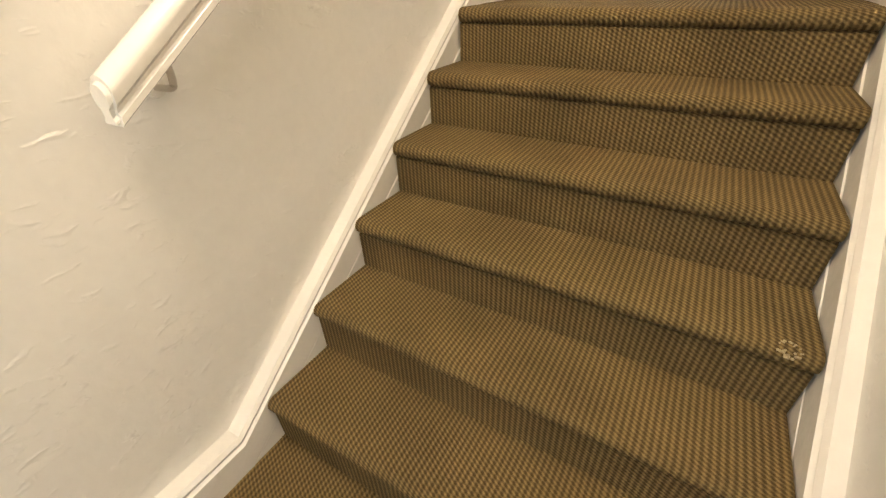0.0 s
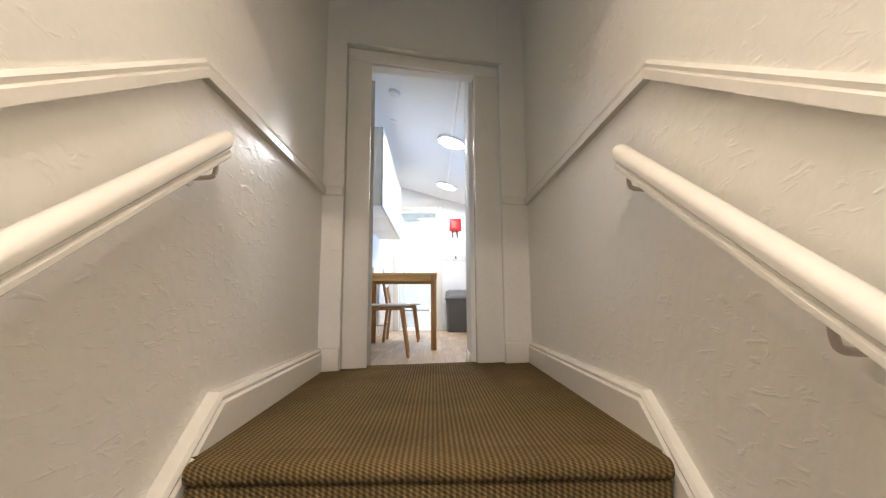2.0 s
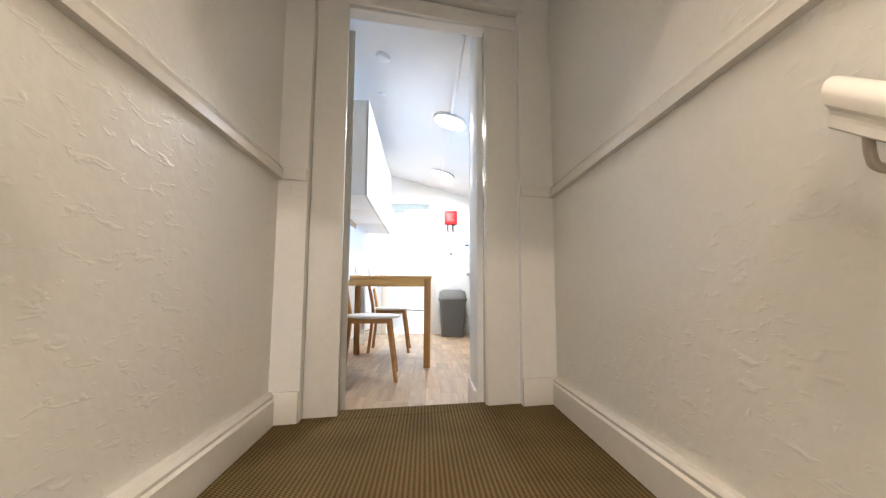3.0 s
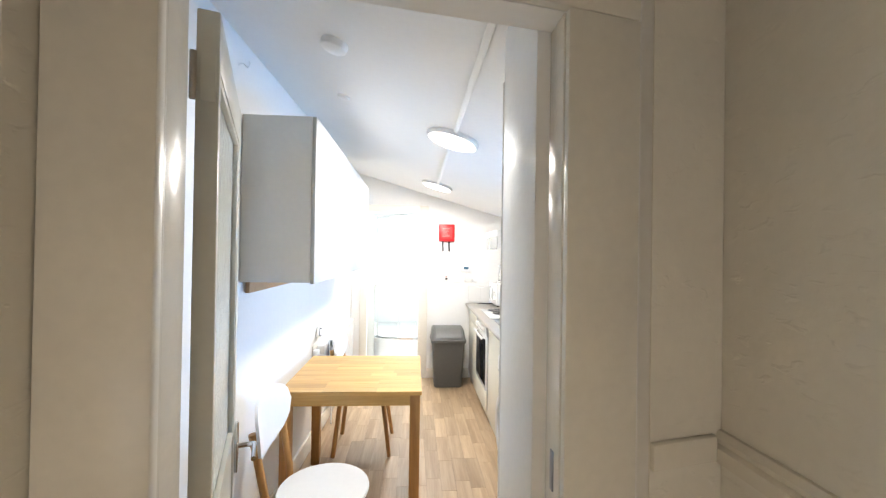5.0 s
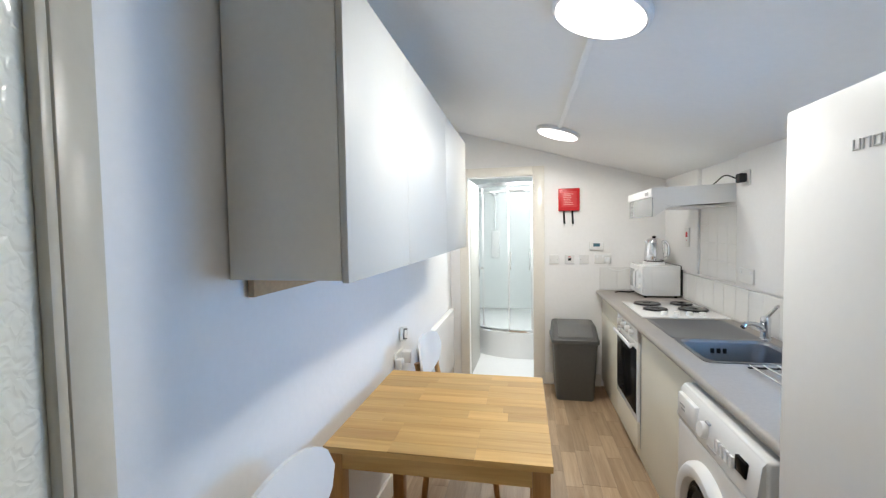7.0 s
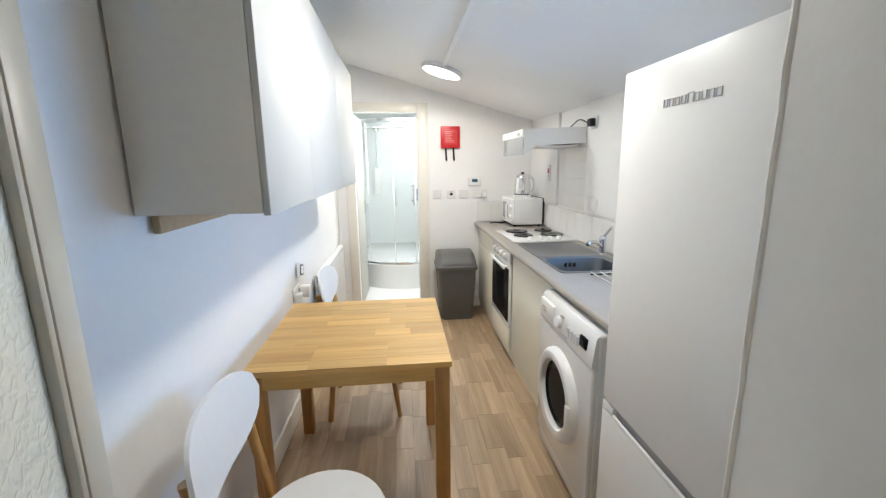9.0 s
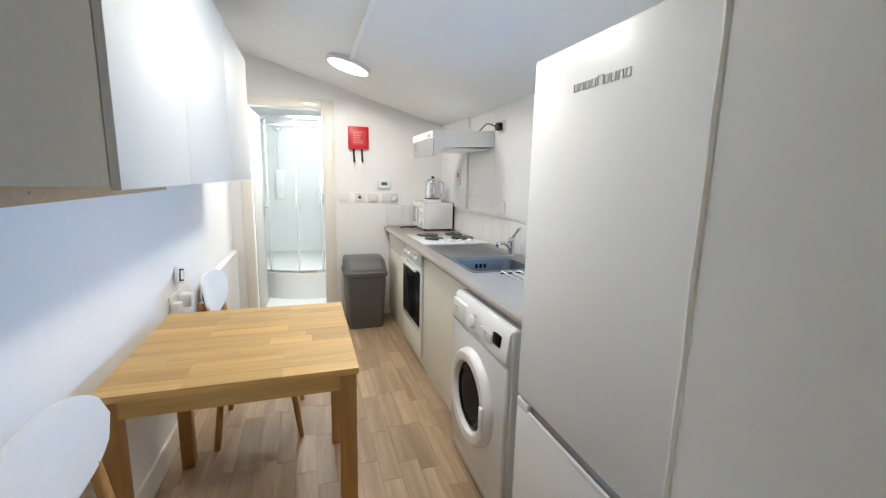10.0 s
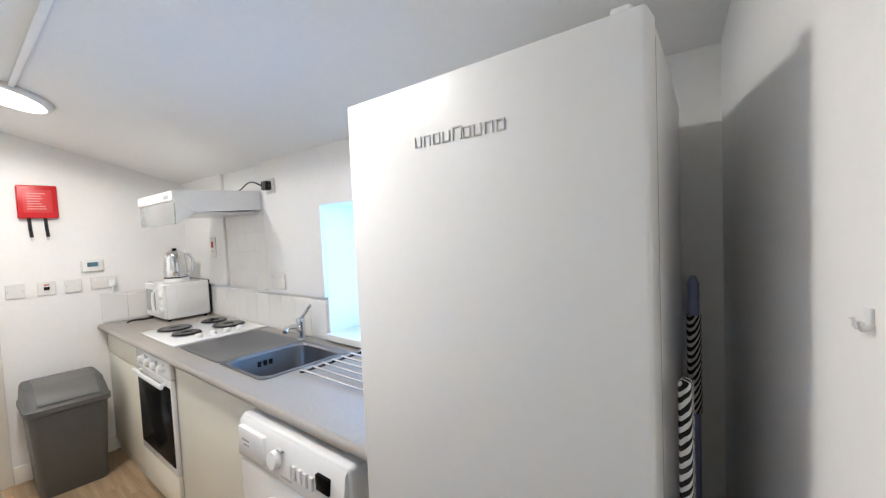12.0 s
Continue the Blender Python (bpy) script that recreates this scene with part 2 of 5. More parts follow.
M = {
    "stair_wall": mat("stair_wall_paint", (0.82, 0.79, 0.72), 0.30, vary=0.03, bump=0.20, bump_scale=24, blister=1.5),
    "gloss": mat("gloss_trim_paint", (0.82, 0.78, 0.70), 0.22, vary=0.03, bump=0.12, bump_scale=30),
    "casing": mat("door_casing_paint", (0.82, 0.79, 0.72), 0.3, vary=0.04, bump=0.12, bump_scale=18),
    "wall": mat("kitchen_wall_paint", (0.87, 0.86, 0.84), 0.55, vary=0.02, bump=0.08, bump_scale=35),
    "ceiling": mat("ceiling_paint", (0.82, 0.82, 0.81), 0.7, vary=0.02, bump=0.06, bump_scale=25),
    "carpet": carpet_mat("brown_rib_carpet"),
    "plank": wood_mat("oak_vinyl", (0.31, 0.205, 0.118), (0.47, 0.338, 0.212), "Y", 4.0, 0.42, 0.17),
    "joint": mat("plank_joint", (0.28, 0.195, 0.12), 0.8),
    "oak": wood_mat("oiled_oak", (0.51, 0.285, 0.082), (0.67, 0.425, 0.152), "X", 3.2, 0.46, 0.14),
    # redder oak of the legs, darkened in colour for shade under table and seats
    "shaded_oak_leg": wood_mat("shaded_oak_leg", (0.36, 0.165, 0.045), (0.52, 0.275, 0.09), "Z", 5.0, 0.38),
    "white_plastic": mat("white_plastic", (0.84, 0.84, 0.83), 0.28, vary=0.02),
    "white_gloss": mat("white_enamel", (0.80, 0.80, 0.79), 0.22, vary=0.015, coat=0.2),
    "fridge": mat("fridge_enamel", (0.81, 0.81, 0.80), 0.35, vary=0.015, bump=0.02, bump_scale=300),
    "seal": mat("fridge_seal", (0.42, 0.42, 0.42), 0.6),
    "gasket": mat("fridge_gasket", (0.36, 0.36, 0.36), 0.7),
    "beige_metal": mat("beige_tube", (0.55, 0.53, 0.46), 0.35, vary=0.05),
    "visor": mat("smoky_plastic", (0.66, 0.68, 0.68), 0.18, vary=0.03, transmission=0.55, ior=1.2),
    "cream": mat("cream_laminate", (0.78, 0.75, 0.64), 0.35, vary=0.02),
    # cabinet sides: colour raised to make up for the weak light there
    "cab_side": mat("lightened_carcass", (0.80, 0.785, 0.73), 0.5, vary=0.03),
    # cream of the glazed door, set darker and greyer than the casing
    "door_paint": mat("darkened_door_cream", (0.56, 0.55, 0.49), 0.30, vary=0.04, bump=0.15, bump_scale=16),
    # white doors with their colour darkened against the ceiling lamp's hot spot
    "cab_door": mat("dimmed_white_laminate", (0.56, 0.55, 0.51), 0.5, vary=0.015),
    "worktop": mat("grey_worktop", (0.34, 0.31, 0.28), 0.36, vary=0.08, scale=5, grain=70),
    "black": mat("black_enamel", (0.012, 0.012, 0.013), 0.25, vary=0.1),
    "black_glass": mat("black_glass", (0.008, 0.008, 0.009), 0.15, vary=0.05, ior=1.10),
    "steel": mat("brushed_steel", (0.27, 0.28, 0.30), 0.38, 1.0, vary=0.06, grain=120),
    "chrome": mat("chrome", (0.75, 0.75, 0.76), 0.10, 1.0, vary=0.02),
    "bin": mat("grey_bin_plastic", (0.105, 0.104, 0.100), 0.45, vary=0.08, bump=0.05, bump_scale=200),
    "bin_lid": mat("bin_flap_plastic", (0.145, 0.142, 0.137), 0.42, vary=0.08, bump=0.05, bump_scale=200),
    "red": mat("red_plastic", (0.60, 0.018, 0.022), 0.35, vary=0.05),
    "tile": mat("white_tile", (0.80, 0.79, 0.76), 0.18, vary=0.02, spread=0.015),
    "grout": mat("grout", (0.72, 0.71, 0.68), 0.9),
    "frosted": mat("textured_glass", (0.92, 0.97, 0.935), 0.12, vary=0.02, bump=0.20, bump_scale=34, transmission=0.06, ior=1.5, ripple=0.7, cells=38.0),
    "glass": mat("clear_glass", (0.96, 0.985, 0.98), 0.03, vary=0.0, transmission=0.95, ior=1.12),
    "pale_wood": mat("raw_batten", (0.50, 0.33, 0.18), 0.6, vary=0.15, grain=80),
    "display": mat("lcd_display", (0.07, 0.16, 0.22), 0.2),
    "paper": mat("white_plate", (0.76, 0.75, 0.72), 0.4, vary=0.02),
    "blue": mat("blue_plastic", (0.012, 0.020, 0.25), 0.3),
    "pale_blue": mat("pale_blue_plastic", (0.28, 0.33, 0.52), 0.4),
    "zebra": zebra_mat("zebra_fabric"),
    "lamp_rim": mat("lamp_rim", (0.75, 0.75, 0.75), 0.4),
    "lamp_glow": glow_mat("lamp_diffuser", (1.0, 0.98, 0.95), 6.0),
    "bath_wall": mat("bathroom_panel", (0.80, 0.84, 0.84), 0.3, vary=0.02),
    "bath_floor": mat("bathroom_floor", (0.72, 0.72, 0.71), 0.35, vary=0.04),
    "red_label": mat("red_label", (0.66, 0.06, 0.06), 0.4),
    "pink_print": mat("pink_print", (0.75, 0.32, 0.30), 0.5),
    "worn": mat("worn_carpet", (0.34, 0.265, 0.15), 0.95, vary=0.3, scale=60, grain=300),
    "bracket": mat("bracket_paint", (0.50, 0.44, 0.36), 0.4, vary=0.08),
    "badge": mat("silver_badge", (0.60, 0.60, 0.60), 0.35, 0.3),
    "dark_gap": mat("dark_gap", (0.05, 0.05, 0.05), 0.8),
}

# ---- builders ----


def box(bm, x0, y0, z0, x1, y1, z1, bevel=0.0, seg=2):
    r = bmesh.ops.create_cube(bm, size=1.0)
    vs = r["verts"]
    for v in vs:
        v.co = Vector(((x0 + x1) / 2 + v.co.x * (x1 - x0), (y0 + y1) / 2 + v.co.y * (y1 - y0), (z0 + z1) / 2 + v.co.z * (z1 - z0)))
    if bevel:
        es = list({e for v in vs for e in v.link_edges})
        bmesh.ops.bevel(bm, geom=es, offset=bevel, segments=seg, affect="EDGES", profile=0.5)
    return bm


def rod(bm, p0, p1, r0, r1=None, seg=16):
    """A tapered round bar from p0 to p1."""
    p0, p1 = Vector(p0), Vector(p1)
    d = p1 - p0
    m = Matrix.Translation((p0 + p1) / 2) @ d.to_track_quat("Z", "Y").to_matrix().to_4x4()
    bmesh.ops.create_cone(bm, cap_ends=True, segments=seg, radius1=r0, radius2=r0 if r1 is None else r1, depth=d.length, matrix=m)
    return bm


def prism(bm, poly, z0, z1, bevel=0.0):
    """A plan outline (anticlockwise) raised from z0 to z1."""
    lo = [bm.verts.new((x, y, z0)) for x, y in poly]
    hi = [bm.verts.new((x, y, z1)) for x, y in poly]
    n = len(poly)
    fs = [bm.faces.new(hi), bm.faces.new(lo[::-1])]
    for i in range(n):
        fs.append(bm.faces.new((lo[i], lo[(i + 1) % n], hi[(i + 1) % n], hi[i])))
    if bevel:
        bmesh.ops.bevel(bm, geom=list({e for f in fs for e in f.edges}), offset=bevel, segments=2, affect="EDGES", profile=0.5)
    return bm


def sweep_x(bm, profile, x0, x1):
    """A (y, z) outline carried along x."""
    a = [bm.verts.new((x0, y, z)) for y, z in profile]
    b = [bm.verts.new((x1, y, z)) for y, z in profile]
    n = len(profile)
    bm.faces.new(a)
    bm.faces.new(b[::-1])
    for i in range(n):
        bm.faces.new((a[i], b[i], b[(i + 1) % n], a[(i + 1) % n]))
    bmesh.ops.recalc_face_normals(bm, faces=bm.faces[:])
    return bm


def loft(bm, rings, close=True):
    """Skins rings of equal point count, one after the other, and caps the ends."""
    vs = [[bm.verts.new(p) for p in r] for r in rings]
    n = len(rings[0])
    for a, b in zip(vs, vs[1:]):
        for i in range(n):
            bm.faces.new((a[i], a[(i + 1) % n], b[(i + 1) % n], b[i]))
    if close:
        bm.faces.new(vs[0][::-1])
        bm.faces.new(vs[-1])
    bmesh.ops.recalc_face_normals(bm, faces=bm.faces[:])
    return bm


def lathe(bm, profile, cx=0.0, cy=0.0, seg=32):
    """A (radius, z) profile turned about the z axis."""
    return loft(bm, [[(cx + r * math.cos(2 * math.pi * k / seg), cy + r * math.sin(2 * math.pi * k / seg), z) for k in range(seg)] for r, z in profile])


def tube(bm, pts, r, seg=8):
    pts = [Vector(p) for p in pts]
    rings = []
    for i, p in enumerate(pts):
        d = (pts[min(i + 1, len(pts) - 1)] - pts[max(i - 1, 0)]).normalized()
        u = d.cross(Vector((0.3, 0.2, 1.0)) if abs(d.z) < 0.9 else Vector((1, 0.1, 0))).normalized()
        w = d.cross(u)
        rings.append([p + r * (math.cos(2 * math.pi * k / seg) * u + math.sin(2 * math.pi * k / seg) * w) for k in range(seg)])
    return loft(bm, rings)


def arc(points, n=8):
    """A smooth line through a few points."""
    p = [Vector(q) for q in points]
    p = [2 * p[0] - p[1]] + p + [2 * p[-1] - p[-2]]
    out = []
    for i in range(1, len(p) - 2):
        for k in range(n):
            t = k / n
            a, b, c, d = p[i - 1:i + 3]
            out.append(0.5 * (2 * b + (c - a) * t + (2 * a - 5 * b + 4 * c - d) * t * t + (3 * b - a - 3 * c + d) * t ** 3))
    return out + [p[-2]]


def part(name, bm, material, parent=None, label="", smooth=True):
    me = bpy.data.meshes.new(name)
    bm.normal_update()
    bm.to_mesh(me)
    bm.free()
    me.materials.append(M[material] if isinstance(material, str) else material)
    if smooth:
        me.polygons.foreach_set("use_smooth", [True] * len(me.polygons))
        me.set_sharp_from_angle(angle=radians(35))
    ob = new(name, me)
    if parent is not None:
        ob.parent = parent
    if label:
        tagged(ob, label)
    return ob


def thing(name, m, label, category, group=""):
    ob = new(name)
    ob.empty_display_size = 0.1
    ob.matrix_world = m
    return tagged(ob, label, category, group)


def structure(name, bm, material, label, category):
    return tagged(part(name, bm, material), label, category, kind="structure")


B = bmesh.new

# ---- the setting ----


def yl(x):
    """Landing face of the door wall."""
    return 0.30 + 0.235 * x


def yk(x):
    """Kitchen face of the door wall."""
    return 0.94 + 0.24 * (x - 0.656)


def xl(y):
    """Left wall of the kitchen."""
    return -0.425 + 0.02 * (y - 0.6)


SX0, SX1 = -0.235, 1.035
RISE, GO, N0Y, LAND = 0.1766, 0.2266, -1.095, 0.086
LOW = LAND - 6 * RISE
FAR = 4.71

# floors
structure("floor_kitchen", box(B(), -0.9, 0.36, -0.10, 1.63, 4.82, -0.004), "joint", "oak-look plank floor of the kitchen", "floor")
structure("floor_hall", box(B(), SX0 - 0.1, -4.3, LOW - 0.1, SX1 + 0.1, N0Y - 5 * GO + 0.07, LOW), "carpet", "brown ribbed carpet of the lower hall", "floor")
structure("floor_bathroom", box(B(), -0.9, 4.77, -0.1, 1.3, 7.0, 0.006), "bath_floor", "pale vinyl floor of the bathroom", "floor")

# stair: each step one carpeted block with a rounded nose
stair = thing("staircase", pose(0, 0, LOW), "straight flight of stairs in brown ribbed carpet between white strings", "stairs")


def step_profile(y_nose, z_top, depth, drop):
    r = 0.024
    pts = [(y_nose + depth, z_top), (y_nose + r, z_top)]
    for k in range(1, 7):
        a = math.pi / 2 + k * math.pi / 6 * 0.98
        pts.append((y_nose + r + r * math.cos(a), z_top - r + r * math.sin(a)))
    pts += [(y_nose + 0.014, z_top - 2.2 * r), (y_nose + 0.018, z_top - drop), (y_nose + depth, z_top - drop)]
    return pts


for k in range(6):
    top = LAND - k * RISE - LOW
    ob = part("step", sweep_x(B(), step_profile(N0Y - k * GO, top, 0.30 if k else 0.12, RISE + (0.1 if k < 5 else 0.0)), SX0 + 0.062, SX1 - 0.050), "carpet", stair)
structure("floor_landing", prism(B(), [(SX0, N0Y + 0.07), (SX1, N0Y + 0.07), (SX1, yl(SX1) + 0.02), (SX0, yl(SX0) + 0.02)], LAND - 0.18, LAND - 0.001), "carpet", "brown ribbed carpet of the landing", "floor")
structure("threshold", prism(B(), [(-0.12, yl(-0.12)), (0.855, yl(0.855)), (0.855, 0.575), (0.695, 0.57), (-0.02, 0.44), (-0.12, 0.44)], 0.0, LAND + 0.001), "carpet", "carpeted sill of the doorway above the kitchen floor", "threshold")

# stairwell walls
structure("wall_stair_left", box(B(), SX0 - 0.2, -4.3, LOW - 0.1, SX0, yl(SX0) + 0.01, 2.7), "stair_wall", "cream gloss wall of the stairwell with lumpy old paint", "wall")
structure("wall_stair_right", box(B(), SX1, -4.3, LOW - 0.1, SX1 + 0.2, yl(SX1) + 0.01, 2.7), "stair_wall", "cream gloss wall of the stairwell with lumpy old paint", "wall")
hb = B()
for x0, x1, z0, z1 in ((SX0 - 0.2, 0.1, LOW - 0.1, 2.7), (0.7, SX1 + 0.2, LOW - 0.1, 2.7), (0.1, 0.7, LOW - 0.1, -0.25), (0.1, 0.7, 0.55, 2.7)):
    box(hb, x0, -4.4, z0, x1, -4.3, z1)
structure("wall_hall_back", hb, "stair_wall", "plain cream wall at the foot of the stairs", "wall")
structure("ceiling_landing", box(B(), SX0 - 0.2, -1.28, 2.6, SX1 + 0.2, 0.6, 2.72), "ceiling", "white ceiling over the landing", "ceiling")
structure("ceiling_hall", box(B(), SX0 - 0.2, -4.4, 2.55, SX1 + 0.2, -1.40, 2.72), "ceiling", "white ceiling over the stairs", "ceiling")
# unseen block, added to keep the stair lamp off the upper landing walls
structure("bulkhead", box(B(), SX0, -1.40, 1.80, SX1, -1.28, 2.6), "stair_wall", "unseen cream block added across the stairwell to shade the upper landing", "bulkhead")

# thick wall with the doorway
DOOR_Z = 1.985
structure("wall_door_left", prism(B(), [(-0.95, yl(-0.95)), (-0.12, yl(-0.12)), (-0.12, 0.36), (-0.02, 0.36), (-0.02, 0.472), (-0.95, 0.472)], -0.1, 2.62), "stair_wall", "thick old wall beside the kitchen doorway", "wall")
structure("wall_door_right", prism(B(), [(0.695, 0.515), (0.855, 0.54), (0.855, yl(0.855)), (1.75, yl(1.75)), (1.75, yk(1.75)), (0.656, 0.94), (0.654, 0.60), (0.695, 0.60)], -0.1, 2.62, 0.004), "wall", "thick white wall beside the kitchen doorway with a chipped edge", "wall")
structure("wall_door_head", prism(B(), [(-0.12, yl(-0.12)), (0.855, yl(0.855)), (0.855, 0.60), (0.695, 0.60), (-0.02, 0.472), (-0.12, 0.472)], DOOR_Z + 0.078, 2.62), "stair_wall", "wall over the kitchen doorway", "wall")


def skew_board(x0, x1, out, back=0.0):
    """Plan of a flat board on the landing face of the door wall."""
    return [(x0, yl(x0) - out), (x1, yl(x1) - out), (x1, yl(x1) - back), (x0, yl(x0) - back)]


structure("wall_door_facing", prism(B(), skew_board(0.8565, SX1 - 0.001, 0.004), LAND + 0.001, 2.55), "stair_wall", "cream gloss face of the door wall on the landing", "wall")
structure("lintel", prism(B(), [(-0.12, 0.37), (0.855, 0.55), (0.855, 0.599), (0.695, 0.599), (-0.02, 0.471), (-0.12, 0.471)], DOOR_Z, DOOR_Z + 0.079), "wall", "plastered lintel over the kitchen doorway", "wall")


def yc(x):
    """Face of the door casing, set back in its recess."""
    return 0.345 + 0.225 * x


def case_board(x0, x1, depth=0.022):
    return [(x0, yc(x0)), (x1, yc(x1)), (x1, yc(x1) + depth), (x0, yc(x0) + depth)]


frame_ob = thing("door_casing", pose(0, 0, LAND), "flat cream-painted casing round the kitchen doorway", "door frame")
H = DOOR_Z - LAND
part("casing_left", prism(B(), case_board(-0.118, 0.020), 0, H, 0.004), "casing", frame_ob)
part("casing_right", prism(B(), case_board(0.688, 0.852), 0, H, 0.004), "casing", frame_ob)
part("casing_head", prism(B(), case_board(-0.118, 0.852), H + 0.0005, H + 0.075, 0.004), "casing", frame_ob)
part("cap_strip", prism(B(), [(-0.062, yc(-0.062) - 0.055), (0.880, yc(0.88) - 0.055), (0.880, yc(0.88)), (-0.062, yc(-0.062))], H + 0.077, H + 0.088, 0.002), "casing", frame_ob)
part("jamb_left", prism(B(), [(-0.0195, 0.375), (-0.002, 0.378), (-0.002, 0.472), (-0.0195, 0.472)], 0, H, 0.003), "gloss", frame_ob)
part("bead_left", prism(B(), [(-0.002, 0.388), (0.006, 0.388), (0.006, 0.400), (-0.002, 0.400)], 0, H, 0.003), "gloss", frame_ob)
part("jamb_right", prism(B(), [(0.684, 0.520), (0.6945, 0.522), (0.6945, 0.602), (0.684, 0.602)], 0, H, 0.003), "gloss", frame_ob)
part("strike_plate", box(B(), 0.6810, 0.545, 0.94, 0.685, 0.562, 1.02, 0.001), "steel", frame_ob, "small steel strike plate")

# kitchen walls
KX1 = 1.62
WY0, WY1, WZ0, WZ1 = 2.0, 2.872, 0.940, 1.602
structure("wall_left", prism(B(), [(xl(0.47) - 0.2, 0.474), (xl(0.47), 0.474), (xl(FAR), FAR), (xl(FAR) - 0.2, FAR)], -0.1, 2.62), "wall", "white painted wall of the kitchen", "wall")
wr = B()
for y0, y1, z0, z1 in ((0.9, WY0, -0.1, 2.62), (WY1, FAR + 0.11, -0.1, 2.62), (WY0, WY1, -0.1, WZ0), (WY0, WY1, WZ1, 2.62)):
    box(wr, KX1, y0, z0, KX1 + 0.36, y1, z1)
structure("wall_right", wr, "wall", "white painted outer wall of the kitchen", "wall")
BX0, BX1, BZ = -0.165, 0.448, 1.975
wf = B()
for x0, x1, z0, z1 in ((-0.7, BX0, -0.1, 2.62), (BX1, KX1, -0.1, 2.62), (BX0, BX1, BZ, 2.62)):
    box(wf, x0, FAR, z0, x1, FAR + 0.11, z1)
structure("wall_far", wf, "wall", "white painted end wall of the kitchen", "wall")
cb = B()
ya, yb = 0.465, FAR
vs = [(-0.75, ceil_z(-0.75)), (1.75, ceil_z(1.75)), (1.75, ceil_z(1.75) + 0.08), (-0.75, ceil_z(-0.75) + 0.08)]
lo = [cb.verts.new((x, ya + 0.14 * x, z)) for x, z in vs]
hi = [cb.verts.new((x, yb, z)) for x, z in vs]
cb.faces.new(lo[::-1])
cb.faces.new(hi)
for i in range(4):
    cb.faces.new((lo[i], lo[(i + 1) % 4], hi[(i + 1) % 4], hi[i]))
bmesh.ops.recalc_face_normals(cb, faces=cb.faces[:])
structure("ceiling", cb, "ceiling", "white sloping ceiling of the kitchen", "ceiling")

# skirting and dado rails of the stairwell


def board_path(x_wall, side, line, h, t):
    """A board on a side wall along (y, z) points, h high, t thick, with a bead on top. side: 1 grows to +x."""
    bm = B()
    rings = []
    for k, (y, z) in enumerate(line):
        d = t[k] if isinstance(t, tuple) else t
        prof = [(0, 0), (d, 0), (d, h - 0.030), (d - 0.010, h - 0.024), (d - 0.006, h - 0.012), (d - 0.015, h), (0, h)]
        rings.append([(x_wall + side * u, y, z + v) for u, v in prof])
    return loft(bm, rings)


SK = 0.126
slope = RISE / GO
for side, xw, ye, nm, ys, drop, thick in ((1, SX0, yl(SX0), "left", -0.885, 0.002, 0.058), (-1, SX1, yl(SX1), "right", -0.91, -0.004, 0.046)):
    yb2 = -2.32
    zb2 = LOW
    structure("skirting_stair_" + nm, board_path(xw, side, [(-4.3, LOW), (yb2, LOW), (ys, LAND), (ye, LAND)], SK, (0.059, 0.059, 0.052, 0.028) if side > 0 else (0.047, 0.047, 0.040, 0.028)), "gloss", "cream gloss skirting that climbs beside the stairs", "skirting")
    # string board under the sloping skirting
    sb = B()
    prof = [(yb2, LOW - 0.004), (ys, LAND - 0.004), (ys, LAND - 0.22), (N0Y - 5 * GO + 0.1, LOW - 0.02), (yb2, LOW - 0.02)]
    x0, x1 = (xw, xw + thick) if side > 0 else (xw - thick, xw)
    structure("string_" + nm, sweep_x(sb, prof, x0, x1), "gloss", "cream gloss stair string", "string")
    dz = 1.089 - drop
    structure("dado_rail_" + nm, board_path(xw, side, [(-3.6, dz - 0.66 * 2.57), (-1.03, dz), (ye, dz)], 0.058, 0.024), "gloss", "cream gloss dado rail on the stairwell wall", "rail")
    structure("dado_end_" + nm, prism(B(), skew_board(SX0 + 0.022, -0.121, 0.018) if nm == "left" else skew_board(0.857, SX1 - 0.022, 0.018), dz, dz + 0.052, 0.004), "gloss", "cream gloss dado rail on the door wall", "rail")
    structure("skirting_end_" + nm, prism(B(), skew_board(SX0 + 0.026, -0.121, 0.02) if nm == "left" else skew_board(0.857, SX1 - 0.026, 0.02), LAND, LAND + SK, 0.004), "gloss", "cream gloss skirting on the door wall", "skirting")

# bathroom shell
structure("wall_bath_left", box(B(), -0.85, FAR + 0.11, -0.1, -0.75, 7.0, 2.5), "bath_wall", "pale wall of the bathroom", "wall")
structure("wall_bath_right", box(B(), 1.15, FAR + 0.11, -0.1, 1.25, 7.0, 2.5), "bath_wall", "pale wall of the bathroom", "wall")
structure("wall_bath_back", box(B(), -0.85, 6.9, -0.1, 1.25, 7.0, 2.5), "bath_wall", "pale wall of the bathroom", "wall")
structure("ceiling_bathroom", box(B(), -0.85, FAR + 0.11, 2.4, 1.25, 7.0, 2.5), "ceiling", "white ceiling of the bathroom", "ceiling")

# ---- stairwell things ----


